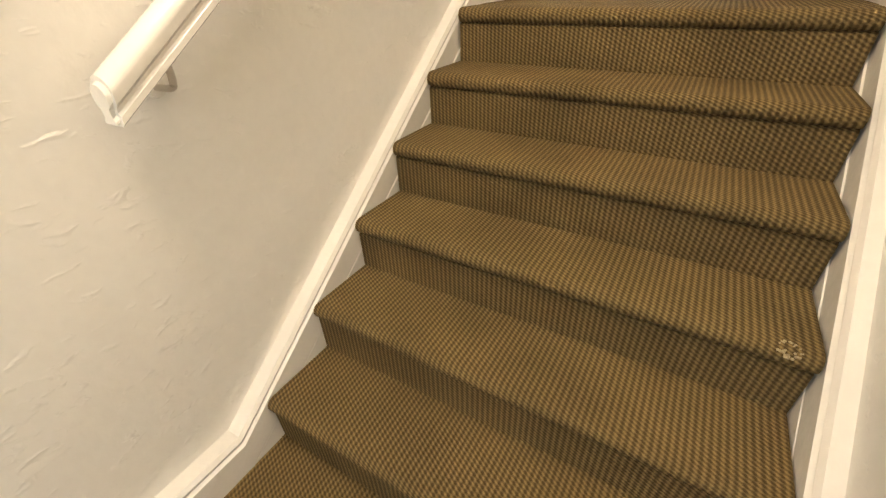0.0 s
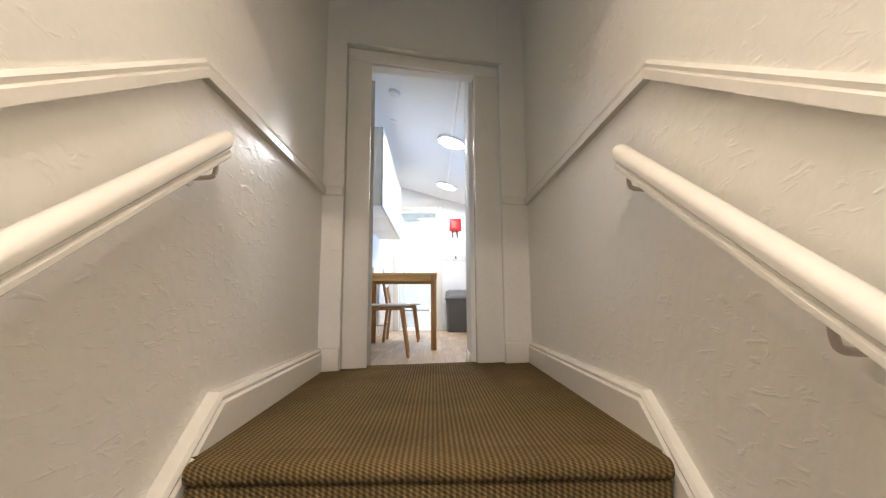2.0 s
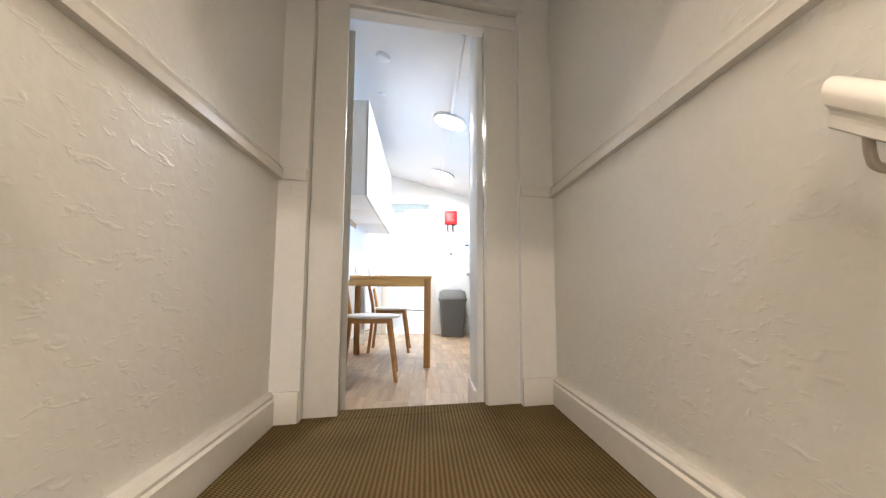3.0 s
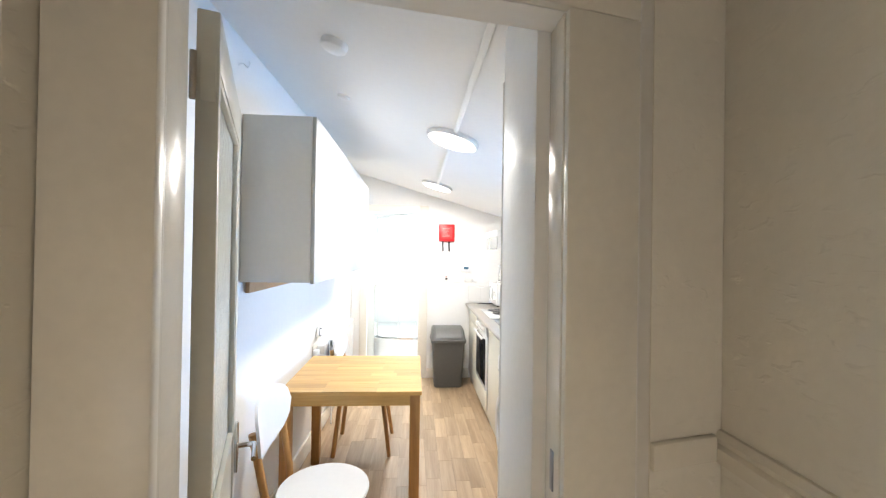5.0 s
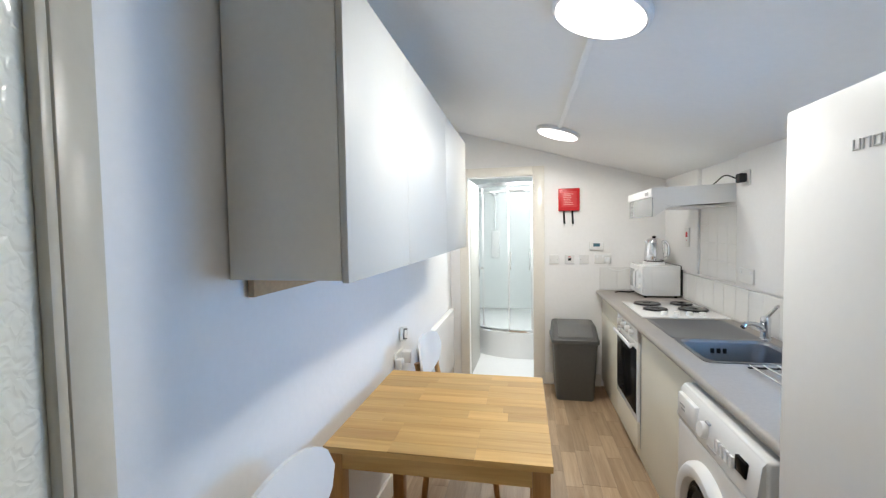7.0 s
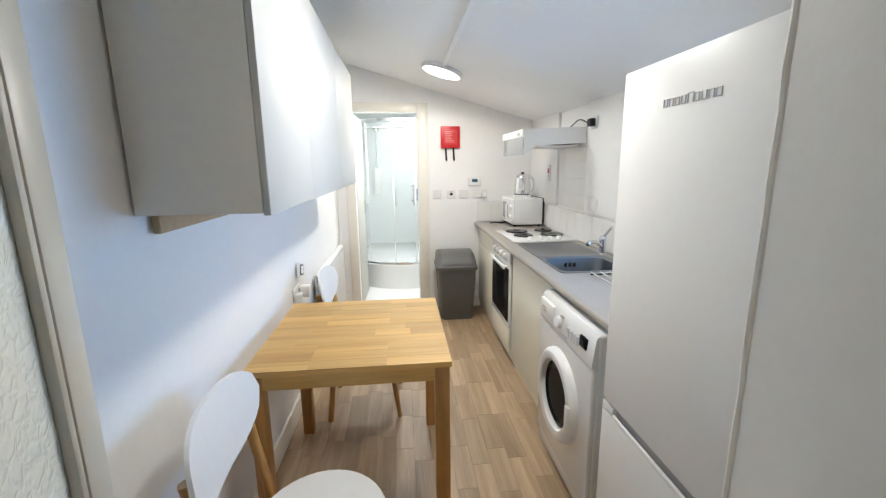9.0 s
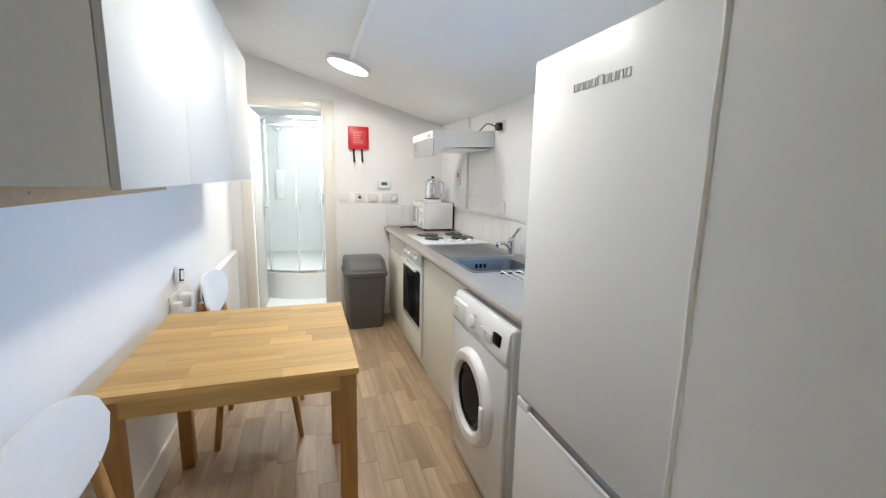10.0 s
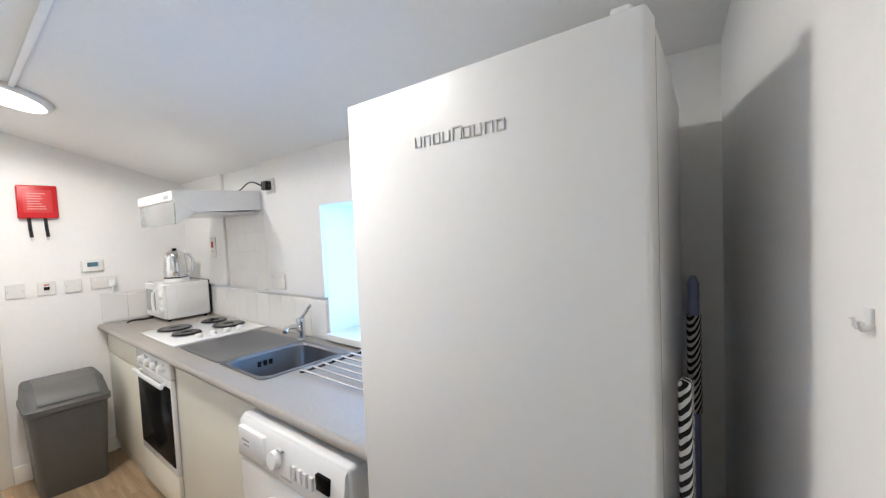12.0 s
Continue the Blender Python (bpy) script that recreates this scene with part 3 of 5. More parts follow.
def handrail(name, x_wall, side, y_top, z_top, y_low, sl, end_label):
    ob = thing(name, pose(x_wall, y_top, z_top), end_label, "handrail", "stair handrails")
    r = 0.031
    off = side * 0.072

    def ring(y, z):
        top = [(0.031 * math.cos(a), 0.012 + 0.027 * math.sin(a)) for a in [math.pi * k / 12 for k in range(13)]]
        side_l = [(-0.029, -0.004), (-0.021, -0.011), (-0.021, -0.018), (-0.026, -0.023), (-0.026, -0.035), (-0.021, -0.039)]
        prof = top + side_l + [(-u, v) for u, v in side_l[::-1]]
        return [(off + u, y, z + v) for u, v in prof]
    L = y_low - y_top
    bm = loft(B(), [ring(0.0, 0.0), ring(L, L * sl)])
    bmesh.ops.bevel(bm, geom=[e for e in bm.edges if abs(e.verts[0].co.y - e.verts[1].co.y) < 1e-4 and e.calc_face_angle(0) > 0.8], offset=0.008, segments=2, affect="EDGES")
    part("rail", bm, "gloss", ob)
    for f in (0.035, 0.59, 1.145):
        y, z = -f, -f * sl
        if f > -L:
            continue
        br = part("bracket", tube(B(), arc([(off, y, z - 0.037), (off, y, z - 0.066), (off - side * 0.012, y, z - 0.082), (side * 0.004, y, z - 0.086)], 5), 0.0065, 10), "bracket", ob, "painted metal bracket")
        part("rose", rod(B(), (side * 0.001, y, z - 0.086), (side * 0.008, y, z - 0.086), 0.020, 0.018), "gloss", br)
    return ob


handrail("handrail", SX0, 1, -1.02, 0.900, -2.285, 0.69, "cream gloss wooden handrail on brackets along the stairs")
handrail("handrail", SX1, -1, -0.968, 0.885, -2.285, 0.69, "cream gloss wooden handrail on brackets along the stairs")

# ---- the glazed door ----
HX, HY, FX, FY = 0.018, 0.543, -0.197, 1.168
DL = math.hypot(FX - HX, FY - HY)
ang = math.degrees(math.atan2(FY - HY, FX - HX))
door = tagged(thing("door_1", pose(HX, HY, 0.012, 0, 0, ang), "cream-painted glazed door standing open into the kitchen", "door"), kind="structure")
T = 0.040
DH = 1.95
GZ0, GZ1 = 0.90, 1.84
S0, S1 = 0.024, DL - 0.075
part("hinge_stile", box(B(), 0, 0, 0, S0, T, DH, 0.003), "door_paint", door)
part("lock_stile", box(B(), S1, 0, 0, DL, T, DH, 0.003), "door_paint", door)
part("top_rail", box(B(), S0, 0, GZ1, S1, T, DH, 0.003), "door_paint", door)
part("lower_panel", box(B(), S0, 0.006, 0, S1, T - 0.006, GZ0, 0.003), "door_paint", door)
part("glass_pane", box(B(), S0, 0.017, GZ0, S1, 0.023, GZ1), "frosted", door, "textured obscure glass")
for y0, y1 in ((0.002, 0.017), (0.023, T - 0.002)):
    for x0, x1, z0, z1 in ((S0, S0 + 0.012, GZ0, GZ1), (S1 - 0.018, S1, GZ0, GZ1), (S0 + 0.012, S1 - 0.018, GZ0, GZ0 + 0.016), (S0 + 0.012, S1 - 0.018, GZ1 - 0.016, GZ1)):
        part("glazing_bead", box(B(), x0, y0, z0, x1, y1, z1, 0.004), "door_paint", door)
for z in (0.20, 1.775):
    hg = part("hinge", box(B(), -0.0025, 0.006, z, 0.0005, T - 0.008, z + 0.09, 0.001), "door_paint", door, "paint-covered butt hinge")
    part("knuckle", rod(B(), (-0.004, T + 0.004, z), (-0.004, T + 0.004, z + 0.09), 0.006, 0.006, 10), "bracket", hg)
hd = part("lever_handle", box(B(), DL - 0.046, -0.012, 0.76, DL - 0.012, 0.0, 0.92, 0.004), "chrome", door, "chrome lever handle on a plate")
part("lever", tube(B(), arc([(DL - 0.029, -0.010, 0.842), (DL - 0.029, -0.050, 0.842), (DL - 0.042, -0.060, 0.842), (DL - 0.132, -0.060, 0.838)], 5), 0.008, 10), "chrome", hd)

# ---- kitchen, large things ----


def ceiling_lamp(y):
    ob = thing("ceiling_light", pose(0.61, y, ceil_z(0.61), 0, TILT, 0), "round flat white ceiling light, lit", "ceiling light", "round ceiling lights")
    part("rim", lathe(B(), [(0.148, 0.0), (0.157, -0.004), (0.158, -0.022), (0.150, -0.028), (0.142, -0.028)], seg=48), "lamp_rim", ob)
    part("diffuser", lathe(B(), [(0.141, -0.022), (0.141, -0.029), (0.12, -0.032), (0.02, -0.0325)], seg=48), "lamp_glow", ob, "glowing white diffuser")


ceiling_lamp(2.126)
ceiling_lamp(3.82)

# wall cabinets
CX0, CX1 = xl(2) + 0.004, -0.062
CY0, CY1, CZ0, CZ1 = 1.655, 3.795, 1.357, 2.12
for y0, y1 in ((CY0, 2.214), (2.214, 3.005), (3.005, CY1)):
    uw = y1 - y0
    ob = thing("wall_cabinet", pose(CX0, y0, CZ0), "white flat-fronted wall cabinet, colour dimmed on the doors and lightened on the sides", "cabinet", "wall cabinets")
    w = CX1 - CX0
    part("body", box(B(), 0, 0.001, 0, w - 0.020, uw - 0.001, CZ1 - CZ0, 0.001), "cab_side", ob)
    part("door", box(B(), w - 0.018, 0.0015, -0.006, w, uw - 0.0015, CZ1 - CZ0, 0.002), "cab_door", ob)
bt = thing("wall_batten", pose(xl(2) + 0.003, CY0 + 0.07, 1.30), "raw wooden batten under the wall cabinets", "batten")
part("batten", box(B(), 0, 0, 0, 0.020, 1.35, 0.056, 0.002), "pale_wood", bt)
part("screw", rod(B(), (0.020, 0.25, 0.03), (0.022, 0.25, 0.03), 0.005), "steel", bt)

# table
table = thing("dining_table", pose(-0.315, 1.975, 0), "square oak dining table with straight legs, against the wall", "table")
TX, TY = 0.762, 0.775
top = part("tabletop", box(B(), 0, 0, 0.728, TX, TY, 0.7495, 0.003), "oak", table)
for nm, x0, y0, x1, y1 in (("front_apron", 0.06, 0.012, TX - 0.06, 0.032), ("back_apron", 0.06, TY - 0.032, TX - 0.06, TY - 0.012), ("side_apron", 0.012, 0.06, 0.032, TY - 0.06), ("side_apron", TX - 0.032, 0.06, TX - 0.012, TY - 0.06)):
    part(nm, box(B(), x0, y0, 0.670, x1, y1, 0.7275, 0.002), "oak", table)
for x in (0.008, TX - 0.064):
    for y in (0.008, TY - 0.064):
        part("leg", box(B(), x, y, 0, x + 0.056, y + 0.056, 0.7278, 0.003), "shaded_oak_leg", table)


def chair(m, label):
    """Local x: the way the sitter faces. Origin on the floor under the seat."""
    ob = thing("dining_chair", m, label, "chair", "dining chairs")
    seg = 40
    rings = []
    for s, z in ((0.90, 0.428), (0.985, 0.433), (1.0, 0.441), (0.985, 0.449), (0.90, 0.4515), (0.5, 0.448), (0.1, 0.446)):
        ring = []
        for k in range(seg):
            a = 2 * math.pi * k / seg
            x, y = 0.205 * math.cos(a), 0.215 * math.sin(a)
            if x > 0:
                x *= 0.96
            ring.append((s * x, s * y, z))
        rings.append(ring)
    part("seat", loft(B(), rings), "white_plastic", ob, "round white moulded seat")
    # backrest: a curved, rounded shell
    bm = B()
    nu, nv = 24, 8
    for side in (0, 1):
        grid = []
        for i in range(nu + 1):
            u = -1 + 2 * i / nu
            col = []
            for j in range(nv + 1):
                v = -1 + 2 * j / nv
                hw = 0.246
                hh = 0.118 * (max(0.0, 1 - abs(u) ** 3.2)) ** 0.5
                yy = hw * u
                zz = 0.757 + v * hh + 0.012 * u * u
                xx = -0.258 + 0.045 * u * u - 0.10 * (zz - 0.757) - (0.006 if side else -0.006)
                col.append(bm.verts.new((xx, yy, zz)))
            grid.append(col)
        for i in range(nu):
            for j in range(nv):
                f = (grid[i][j], grid[i + 1][j], grid[i + 1][j + 1], grid[i][j + 1])
                bm.faces.new(f if side == 0 else f[::-1])
        if side == 0:
            g0 = grid
    for i in range(nu):
        for j in (0, nv):
            f = (g0[i][j], grid[i][j], grid[i + 1][j], g0[i + 1][j])
            bm.faces.new(f)
    bmesh.ops.remove_doubles(bm, verts=bm.verts[:], dist=0.0008)
    bmesh.ops.recalc_face_normals(bm, faces=bm.faces[:])
    part("backrest", bm, "white_plastic", ob, "curved white moulded backrest")
    for sy in (-1, 1):
        part("front_leg", rod(B(), (0.175, sy * 0.195, 0.0), (0.115, sy * 0.125, 0.43), 0.013, 0.019), "shaded_oak_leg", ob)
        part("back_leg", tube(B(), [(-0.232, sy * 0.195, 0.0), (-0.190, sy * 0.178, 0.38), (-0.196, sy * 0.178, 0.47), (-0.232, sy * 0.186, 0.66), (-0.254, sy * 0.190, 0.775)], 0.0165, 12), "shaded_oak_leg", ob)
        part("side_rail", box(B(), -0.165, sy * 0.150 - 0.01, 0.395, 0.115, sy * 0.150 + 0.01, 0.428, 0.003), "shaded_oak_leg", ob)
    part("cross_rail", box(B(), -0.01, -0.125, 0.397, 0.02, 0.125, 0.427, 0.003), "shaded_oak_leg", ob)
    return ob


chair(pose(0.012, 1.615, 0, 0, 0, 3), "white moulded chair with oak legs, before the dining table")
chair(pose(0.055, 2.995, 0, 0, 0, 0), "white moulded chair with oak legs, tucked beyond the table")

# fridge freezer
fr = thing("fridge_freezer", pose(0.955, 1.186, 0), "tall white fridge freezer with a recessed grip", "fridge")
FW, FD, FH, FS = 0.614, 0.62, 1.735, 0.672
part("body", prism(B(), [(0.070, 0.004), (0.30, 0.030), (FD - 0.03, 0.066), (FD - 0.03, FW - 0.004), (0.070, FW - 0.004)], 0.02, FH - 0.006, 0.004), "fridge", fr)
part("seal", box(B(), 0.050, 0.005, 0.06, 0.070, FW - 0.005, FH - 0.02, 0.0), "gasket", fr, "dark grey door seal")
part("fridge_door", box(B(), 0.0, 0.0, FS + 0.006, 0.050, FW, FH, 0.007, 3), "fridge", fr)
fd = B()
box(fd, 0.0, 0.0, 0.05, 0.050, FW, FS - 0.034, 0.006, 2)
part("freezer_door", fd, "fridge", fr)
# the groove's shade is painted as a grey block between the doors
part("grip_recess", box(B(), 0.016, 0.10, FS - 0.036, 0.049, FW - 0.07, FS - 0.002), "seal", fr, "finger groove filled with grey for its shade")
for y0, y1 in ((0.0, 0.10), (FW - 0.07, FW)):
    part("grip_end", box(B(), 0.001, y0 + 0.0005, FS - 0.0345, 0.0495, y1, FS - 0.003, 0.003), "fridge", fr)
part("grip_lip", box(B(), 0.0, 0.10, FS - 0.040, 0.010, FW - 0.07, FS - 0.024, 0.003), "fridge", fr)
for y in (0.06, FW - 0.06):
    part("foot", rod(B(), (0.1, y, 0), (0.1, y, 0.02), 0.02), "black", fr)
part("top_hinge", box(B(), 0.012, 0.022, FH, 0.036, 0.050, FH + 0.012, 0.004), "white_plastic", fr)

# base units, worktop
UX, UZ = 1.062, 0.864


def base_unit(y0, y1, label, fronts):
    ob = thing("base_cabinet", pose(UX, y0, 0), label, "cabinet", "base cabinets")
    w = y1 - y0
    bx, bd_ = B(), KX1 - UX - 0.004
    for x0, y0_, z0, x1, y1_, z1 in ((0.020, 0.001, 0.10, bd_, 0.019, UZ - 0.002), (0.020, w - 0.019, 0.10, bd_, w - 0.001, UZ - 0.002), (0.020, 0.019, 0.10, bd_, w - 0.019, 0.118), (bd_ - 0.012, 0.019, 0.118, bd_, w - 0.019, UZ - 0.002)):
        box(bx, x0, y0_, z0, x1, y1_, z1)
    part("body", bx, "cream", ob)
    part("plinth", box(B(), 0.020, 0.0, 0.0, 0.036, w, 0.099), "cream", ob)
    for z0, z1 in fronts:
        part("door", box(B(), 0.0, 0.002, z0, 0.018, w - 0.002, z1, 0.002), "cream", ob)
    return ob


base_unit(2.56, 3.385, "cream base cabinet with a plain door under the sink", ((0.085, 0.855),))
base_unit(3.955, 4.70, "cream base cabinet in the corner by the bin", ((0.085, 0.70), (0.705, 0.855)))
ov = thing("oven", pose(1.040, 3.39, 0), "white built-in electric oven with a black glass door", "oven")
OW = 0.56
part("body", box(B(), 0.024, 0.002, 0.10, 0.55, OW - 0.002, 0.861), "white_gloss", ov)
part("plinth", box(B(), 0.042, 0.0, 0.0, 0.058, OW, 0.099), "cream", ov)
part("control_panel", box(B(), 0.0, 0.004, 0.765, 0.022, OW - 0.004, 0.858, 0.004), "white_gloss", ov)
dr = part("oven_door", box(B(), 0.0, 0.004, 0.272, 0.022, OW - 0.004, 0.760, 0.004), "white_gloss", ov)
part("glass", box(B(), -0.004, 0.016, 0.315, 0.004, OW - 0.022, 0.722, 0.002), "black_glass", dr, "black oven glass")
hb = part("handle", box(B(), -0.040, 0.03, 0.725, -0.024, OW - 0.05, 0.748, 0.005), "white_plastic", dr, "white bar handle")
for y in (0.06, OW - 0.10):
    part("post", box(B(), -0.025, y, 0.729, 0.001, y + 0.02, 0.744, 0.002), "white_plastic", hb)
part("lower_trim", box(B(), 0.004, 0.004, 0.085, 0.022, OW - 0.004, 0.266, 0.003), "cream", ov, "cream filler panel")
for k in range(4):
    y = 0.10 + k * 0.105
    part("knob", rod(B(), (0.0, y, 0.812), (-0.028, y, 0.812), 0.021, 0.017, 20), "white_plastic", ov)

wt = B()
SKX0, SKX1, SKY0, SKY1 = 1.135, 1.520, 2.63, 2.985
WX0 = 1.030
for x0, y0, x1, y1 in ((WX0, 1.815, SKX0, 4.705), (SKX1, 1.815, KX1 - 0.002, 4.705), (SKX0, 1.815, SKX1, SKY0), (SKX0, SKY1, SKX1, 4.705)):
    box(wt, x0, y0, UZ, x1, y1, 0.900)
bmesh.ops.remove_doubles(wt, verts=wt.verts[:], dist=0.0005)
worktop = tagged(part("worktop", wt, "worktop"), "grey-brown laminate worktop along the outer wall", "worktop")
rodm = part("front_edge", rod(B(), (WX0, 1.816, 0.882), (WX0, 4.704, 0.882), 0.0178, 0.0178, 20), "worktop", worktop)

# washing machine
wm = thing("washing_machine", pose(0.978, 1.925, 0), "white front-loading washing machine under the worktop", "washing machine")
WW, WH = 0.60, 0.845
part("body", box(B(), 0.018, 0.0, 0.015, 0.56, WW, WH, 0.012, 3), "white_gloss", wm)
part("front_panel", box(B(), 0.0, 0.004, 0.09, 0.03, WW - 0.004, 0.700, 0.012, 3), "white_gloss", wm)
cp = loft(B(), [[(0.0, y, 0.704), (-0.004, y, 0.715), (0.010, y, 0.825), (0.022, y, 0.840), (0.05, y, 0.842), (0.05, y, 0.704)] for y in (0.006, WW - 0.006)])
part("control_panel", cp, "white_gloss", wm)
part("kick_panel", box(B(), 0.012, 0.01, 0.015, 0.03, WW - 0.01, 0.086, 0.004), "white_gloss", wm)
CYM, CZM = 0.31, 0.43


def ring_x(bm, prof, cy, cz, seg=48):
    """A (x, radius) profile turned about an x axis through (cy, cz)."""
    return loft(bm, [[(x, cy + r * math.cos(2 * math.pi * k / seg), cz + r * math.sin(2 * math.pi * k / seg)) for k in range(seg)] for x, r in prof])


dr = part("porthole_door", ring_x(B(), [(0.004, 0.215), (-0.020, 0.212), (-0.036, 0.198), (-0.040, 0.180), (-0.034, 0.160), (-0.010, 0.148)], CYM, CZM), "white_plastic", wm, "round white door ring")
part("porthole_glass", ring_x(B(), [(-0.012, 0.150), (-0.020, 0.130), (0.002, 0.09), (0.010, 0.02)], CYM, CZM), "black_glass", dr, "dark domed glass")
part("door_grip", box(B(), -0.046, CYM - 0.20, CZM - 0.05, -0.030, CYM - 0.165, CZM + 0.05, 0.008), "white_plastic", dr)
part("detergent_drawer", box(B(), -0.008, WW - 0.19, 0.722, 0.02, WW - 0.02, 0.815, 0.006), "white_plastic", wm)
part("dial", rod(B(), (0.006, 0.345, 0.765), (-0.016, 0.345, 0.768), 0.030, 0.026, 28), "white_plastic", wm)
part("display", box(B(), -0.004, 0.065, 0.755, 0.012, 0.125, 0.800, 0.002), "black_glass", wm)
for k in range(4):
    part("button", box(B(), -0.005, 0.14 + 0.03 * k, 0.778, 0.012, 0.160 + 0.03 * k, 0.745, 0.002), "white_plastic", wm)
for y in (0.06, WW - 0.06):
    part("foot", rod(B(), (0.06, y, 0), (0.06, y, 0.016), 0.02), "black", wm)

# badge on the fridge door
for k in range(9):
    w = 0.017 if k != 4 else 0.021
    y = 0.412 - k * 0.0228
    hh = 0.020 if k != 4 else 0.024
    lg = B()
    box(lg, -0.0022, y - w, 1.612, 0.001, y - w + 0.0028, 1.612 + hh, 0.0006, 1)
    box(lg, -0.0022, y - 0.0028, 1.612, 0.001, y, 1.612 + hh, 0.0006, 1)
    for up in ((0.0,), (hh - 0.0028,), (0.0, hh - 0.0028))[k % 3]:
        box(lg, -0.0022, y - w + 0.0028, 1.612 + up, 0.001, y - 0.0028, 1.6148 + up, 0.0006, 1)
    part("badge_bar", lg, "badge", fr, "raised silver badge stroke")

# hob
hob = thing("hob", pose(1.095, 3.50, 0.900), "white electric hob with four black hotplates set in the worktop", "hob")
part("plate", box(B(), 0, 0, 0.0, 0.505, 0.54, 0.012, 0.005, 3), "white_gloss", hob)
for x, y, r in ((0.150, 0.445, 0.090), (0.145, 0.235, 0.075), (0.385, 0.460, 0.075), (0.385, 0.245, 0.090)):
    hp = part("hotplate", lathe(B(), [(r, 0.012), (r, 0.021), (r - 0.005, 0.024), (r - 0.02, 0.023), (0.030, 0.023), (0.026, 0.020), (0.004, 0.020)], x, y, 36), "black", hob)
    part("rim", lathe(B(), [(r + 0.006, 0.0121), (r + 0.006, 0.015), (r + 0.0005, 0.016), (r + 0.0005, 0.0121)], x, y, 36), "steel", hp)
for k in range(4):
    part("knob", lathe(B(), [(0.020, 0.012), (0.018, 0.030), (0.015, 0.033), (0.002, 0.033)], 0.15 + 0.075 * k, 0.07, 20), "white_plastic", hob)

# sink, tap, rack
sink = thing("sink", pose(SKX0, SKY0, 0.900), "inset stainless steel sink bowl", "sink")
sw, sl_ = SKX1 - SKX0, SKY1 - SKY0


def rrect(x0, y0, x1, y1, r, z, n=5):
    out = []
    for cx, cy, a0 in ((x1 - r, y1 - r, 0), (x0 + r, y1 - r, 90), (x0 + r, y0 + r, 180), (x1 - r, y0 + r, 270)):
        for k in range(n + 1):
            a = radians(a0 + 90 * k / n)
            out.append((cx + r * math.cos(a), cy + r * math.sin(a), z))
    return out


bowl = loft(B(), [rrect(-0.022, -0.022, sw + 0.022, sl_ + 0.022, 0.03, 0.001), rrect(-0.022, -0.022, sw + 0.022, sl_ + 0.022, 0.03, 0.005), rrect(-0.004, -0.004, sw + 0.004, sl_ + 0.004, 0.05, 0.005),
                  rrect(0.006, 0.006, sw - 0.006, sl_ - 0.006, 0.05, -0.006), rrect(0.02, 0.02, sw - 0.02, sl_ - 0.02, 0.05, -0.135), rrect(0.05, 0.05, sw - 0.05, sl_ - 0.05, 0.04, -0.15), rrect(sw / 2 - 0.02, sl_ / 2 - 0.02, sw / 2 + 0.02, sl_ / 2 + 0.02, 0.015, -0.152)], close=False)
bmesh.ops.contextual_create(bowl, geom=[e for e in bowl.edges if e.is_boundary and e.verts[0].co.z < -0.15])
bmesh.ops.recalc_face_normals(bowl, faces=bowl.faces[:])
part("bowl", bowl, "steel", sink)
part("drainer", loft(B(), [rrect(-0.022, sl_ + 0.023, sw + 0.022, 0.840, 0.02, 0.0006), rrect(-0.022, sl_ + 0.023, sw + 0.022, 0.840, 0.02, 0.0045), rrect(-0.012, sl_ + 0.033, sw + 0.012, 0.830, 0.02, 0.0045), rrect(-0.006, sl_ + 0.039, sw + 0.006, 0.824, 0.02, 0.0022)]), "steel", sink, "flat steel drainer")
part("drain", lathe(B(), [(0.038, -0.151), (0.038, -0.148), (0.030, -0.147), (0.004, -0.149)], sw / 2, sl_ / 2, 24), "chrome", sink)
for k in range(3):
    part("overflow_slot", box(B(), sw / 2 - 0.05 + 0.028 * k, sl_ - 0.0135, -0.060, sw / 2 - 0.032 + 0.028 * k, sl_ - 0.008, -0.035, 0.002), "black", sink)
tap = thing("mixer_tap", pose(1.552, 3.035, 0.900), "chrome single-lever mixer tap behind the sink", "tap")
part("base", lathe(B(), [(0.027, 0.0), (0.026, 0.008), (0.022, 0.012), (0.022, 0.085), (0.024, 0.095), (0.020, 0.118), (0.003, 0.122)], seg=24), "chrome", tap)
part("spout", tube(B(), arc([(-0.015, -0.01, 0.055), (-0.06, -0.04, 0.085), (-0.125, -0.085, 0.100), (-0.150, -0.103, 0.085)], 6), 0.012, 12), "chrome", tap)
part("lever", tube(B(), [(0.004, 0, 0.115), (0.010, -0.030, 0.145), (0.014, -0.062, 0.178), (0.015, -0.070, 0.184)], 0.009, 10), "chrome", tap)
rack = thing("drying_rack", pose(1.250, 2.13, 0.900), "roll-out steel drying rack lying on the worktop", "drying rack")
for k in range(7):
    part("bar", rod(B(), (0.012 + 0.050 * k, 0.0, 0.010), (0.012 + 0.050 * k, 0.44, 0.010), 0.0050, 0.0050, 8), "chrome", rack)
for y in (0.012, 0.428):
    part("end_strip", box(B(), 0.0, y - 0.008, 0.0005, 0.325, y + 0.008, 0.0055, 0.002), "black", rack, "black rubber end strip")

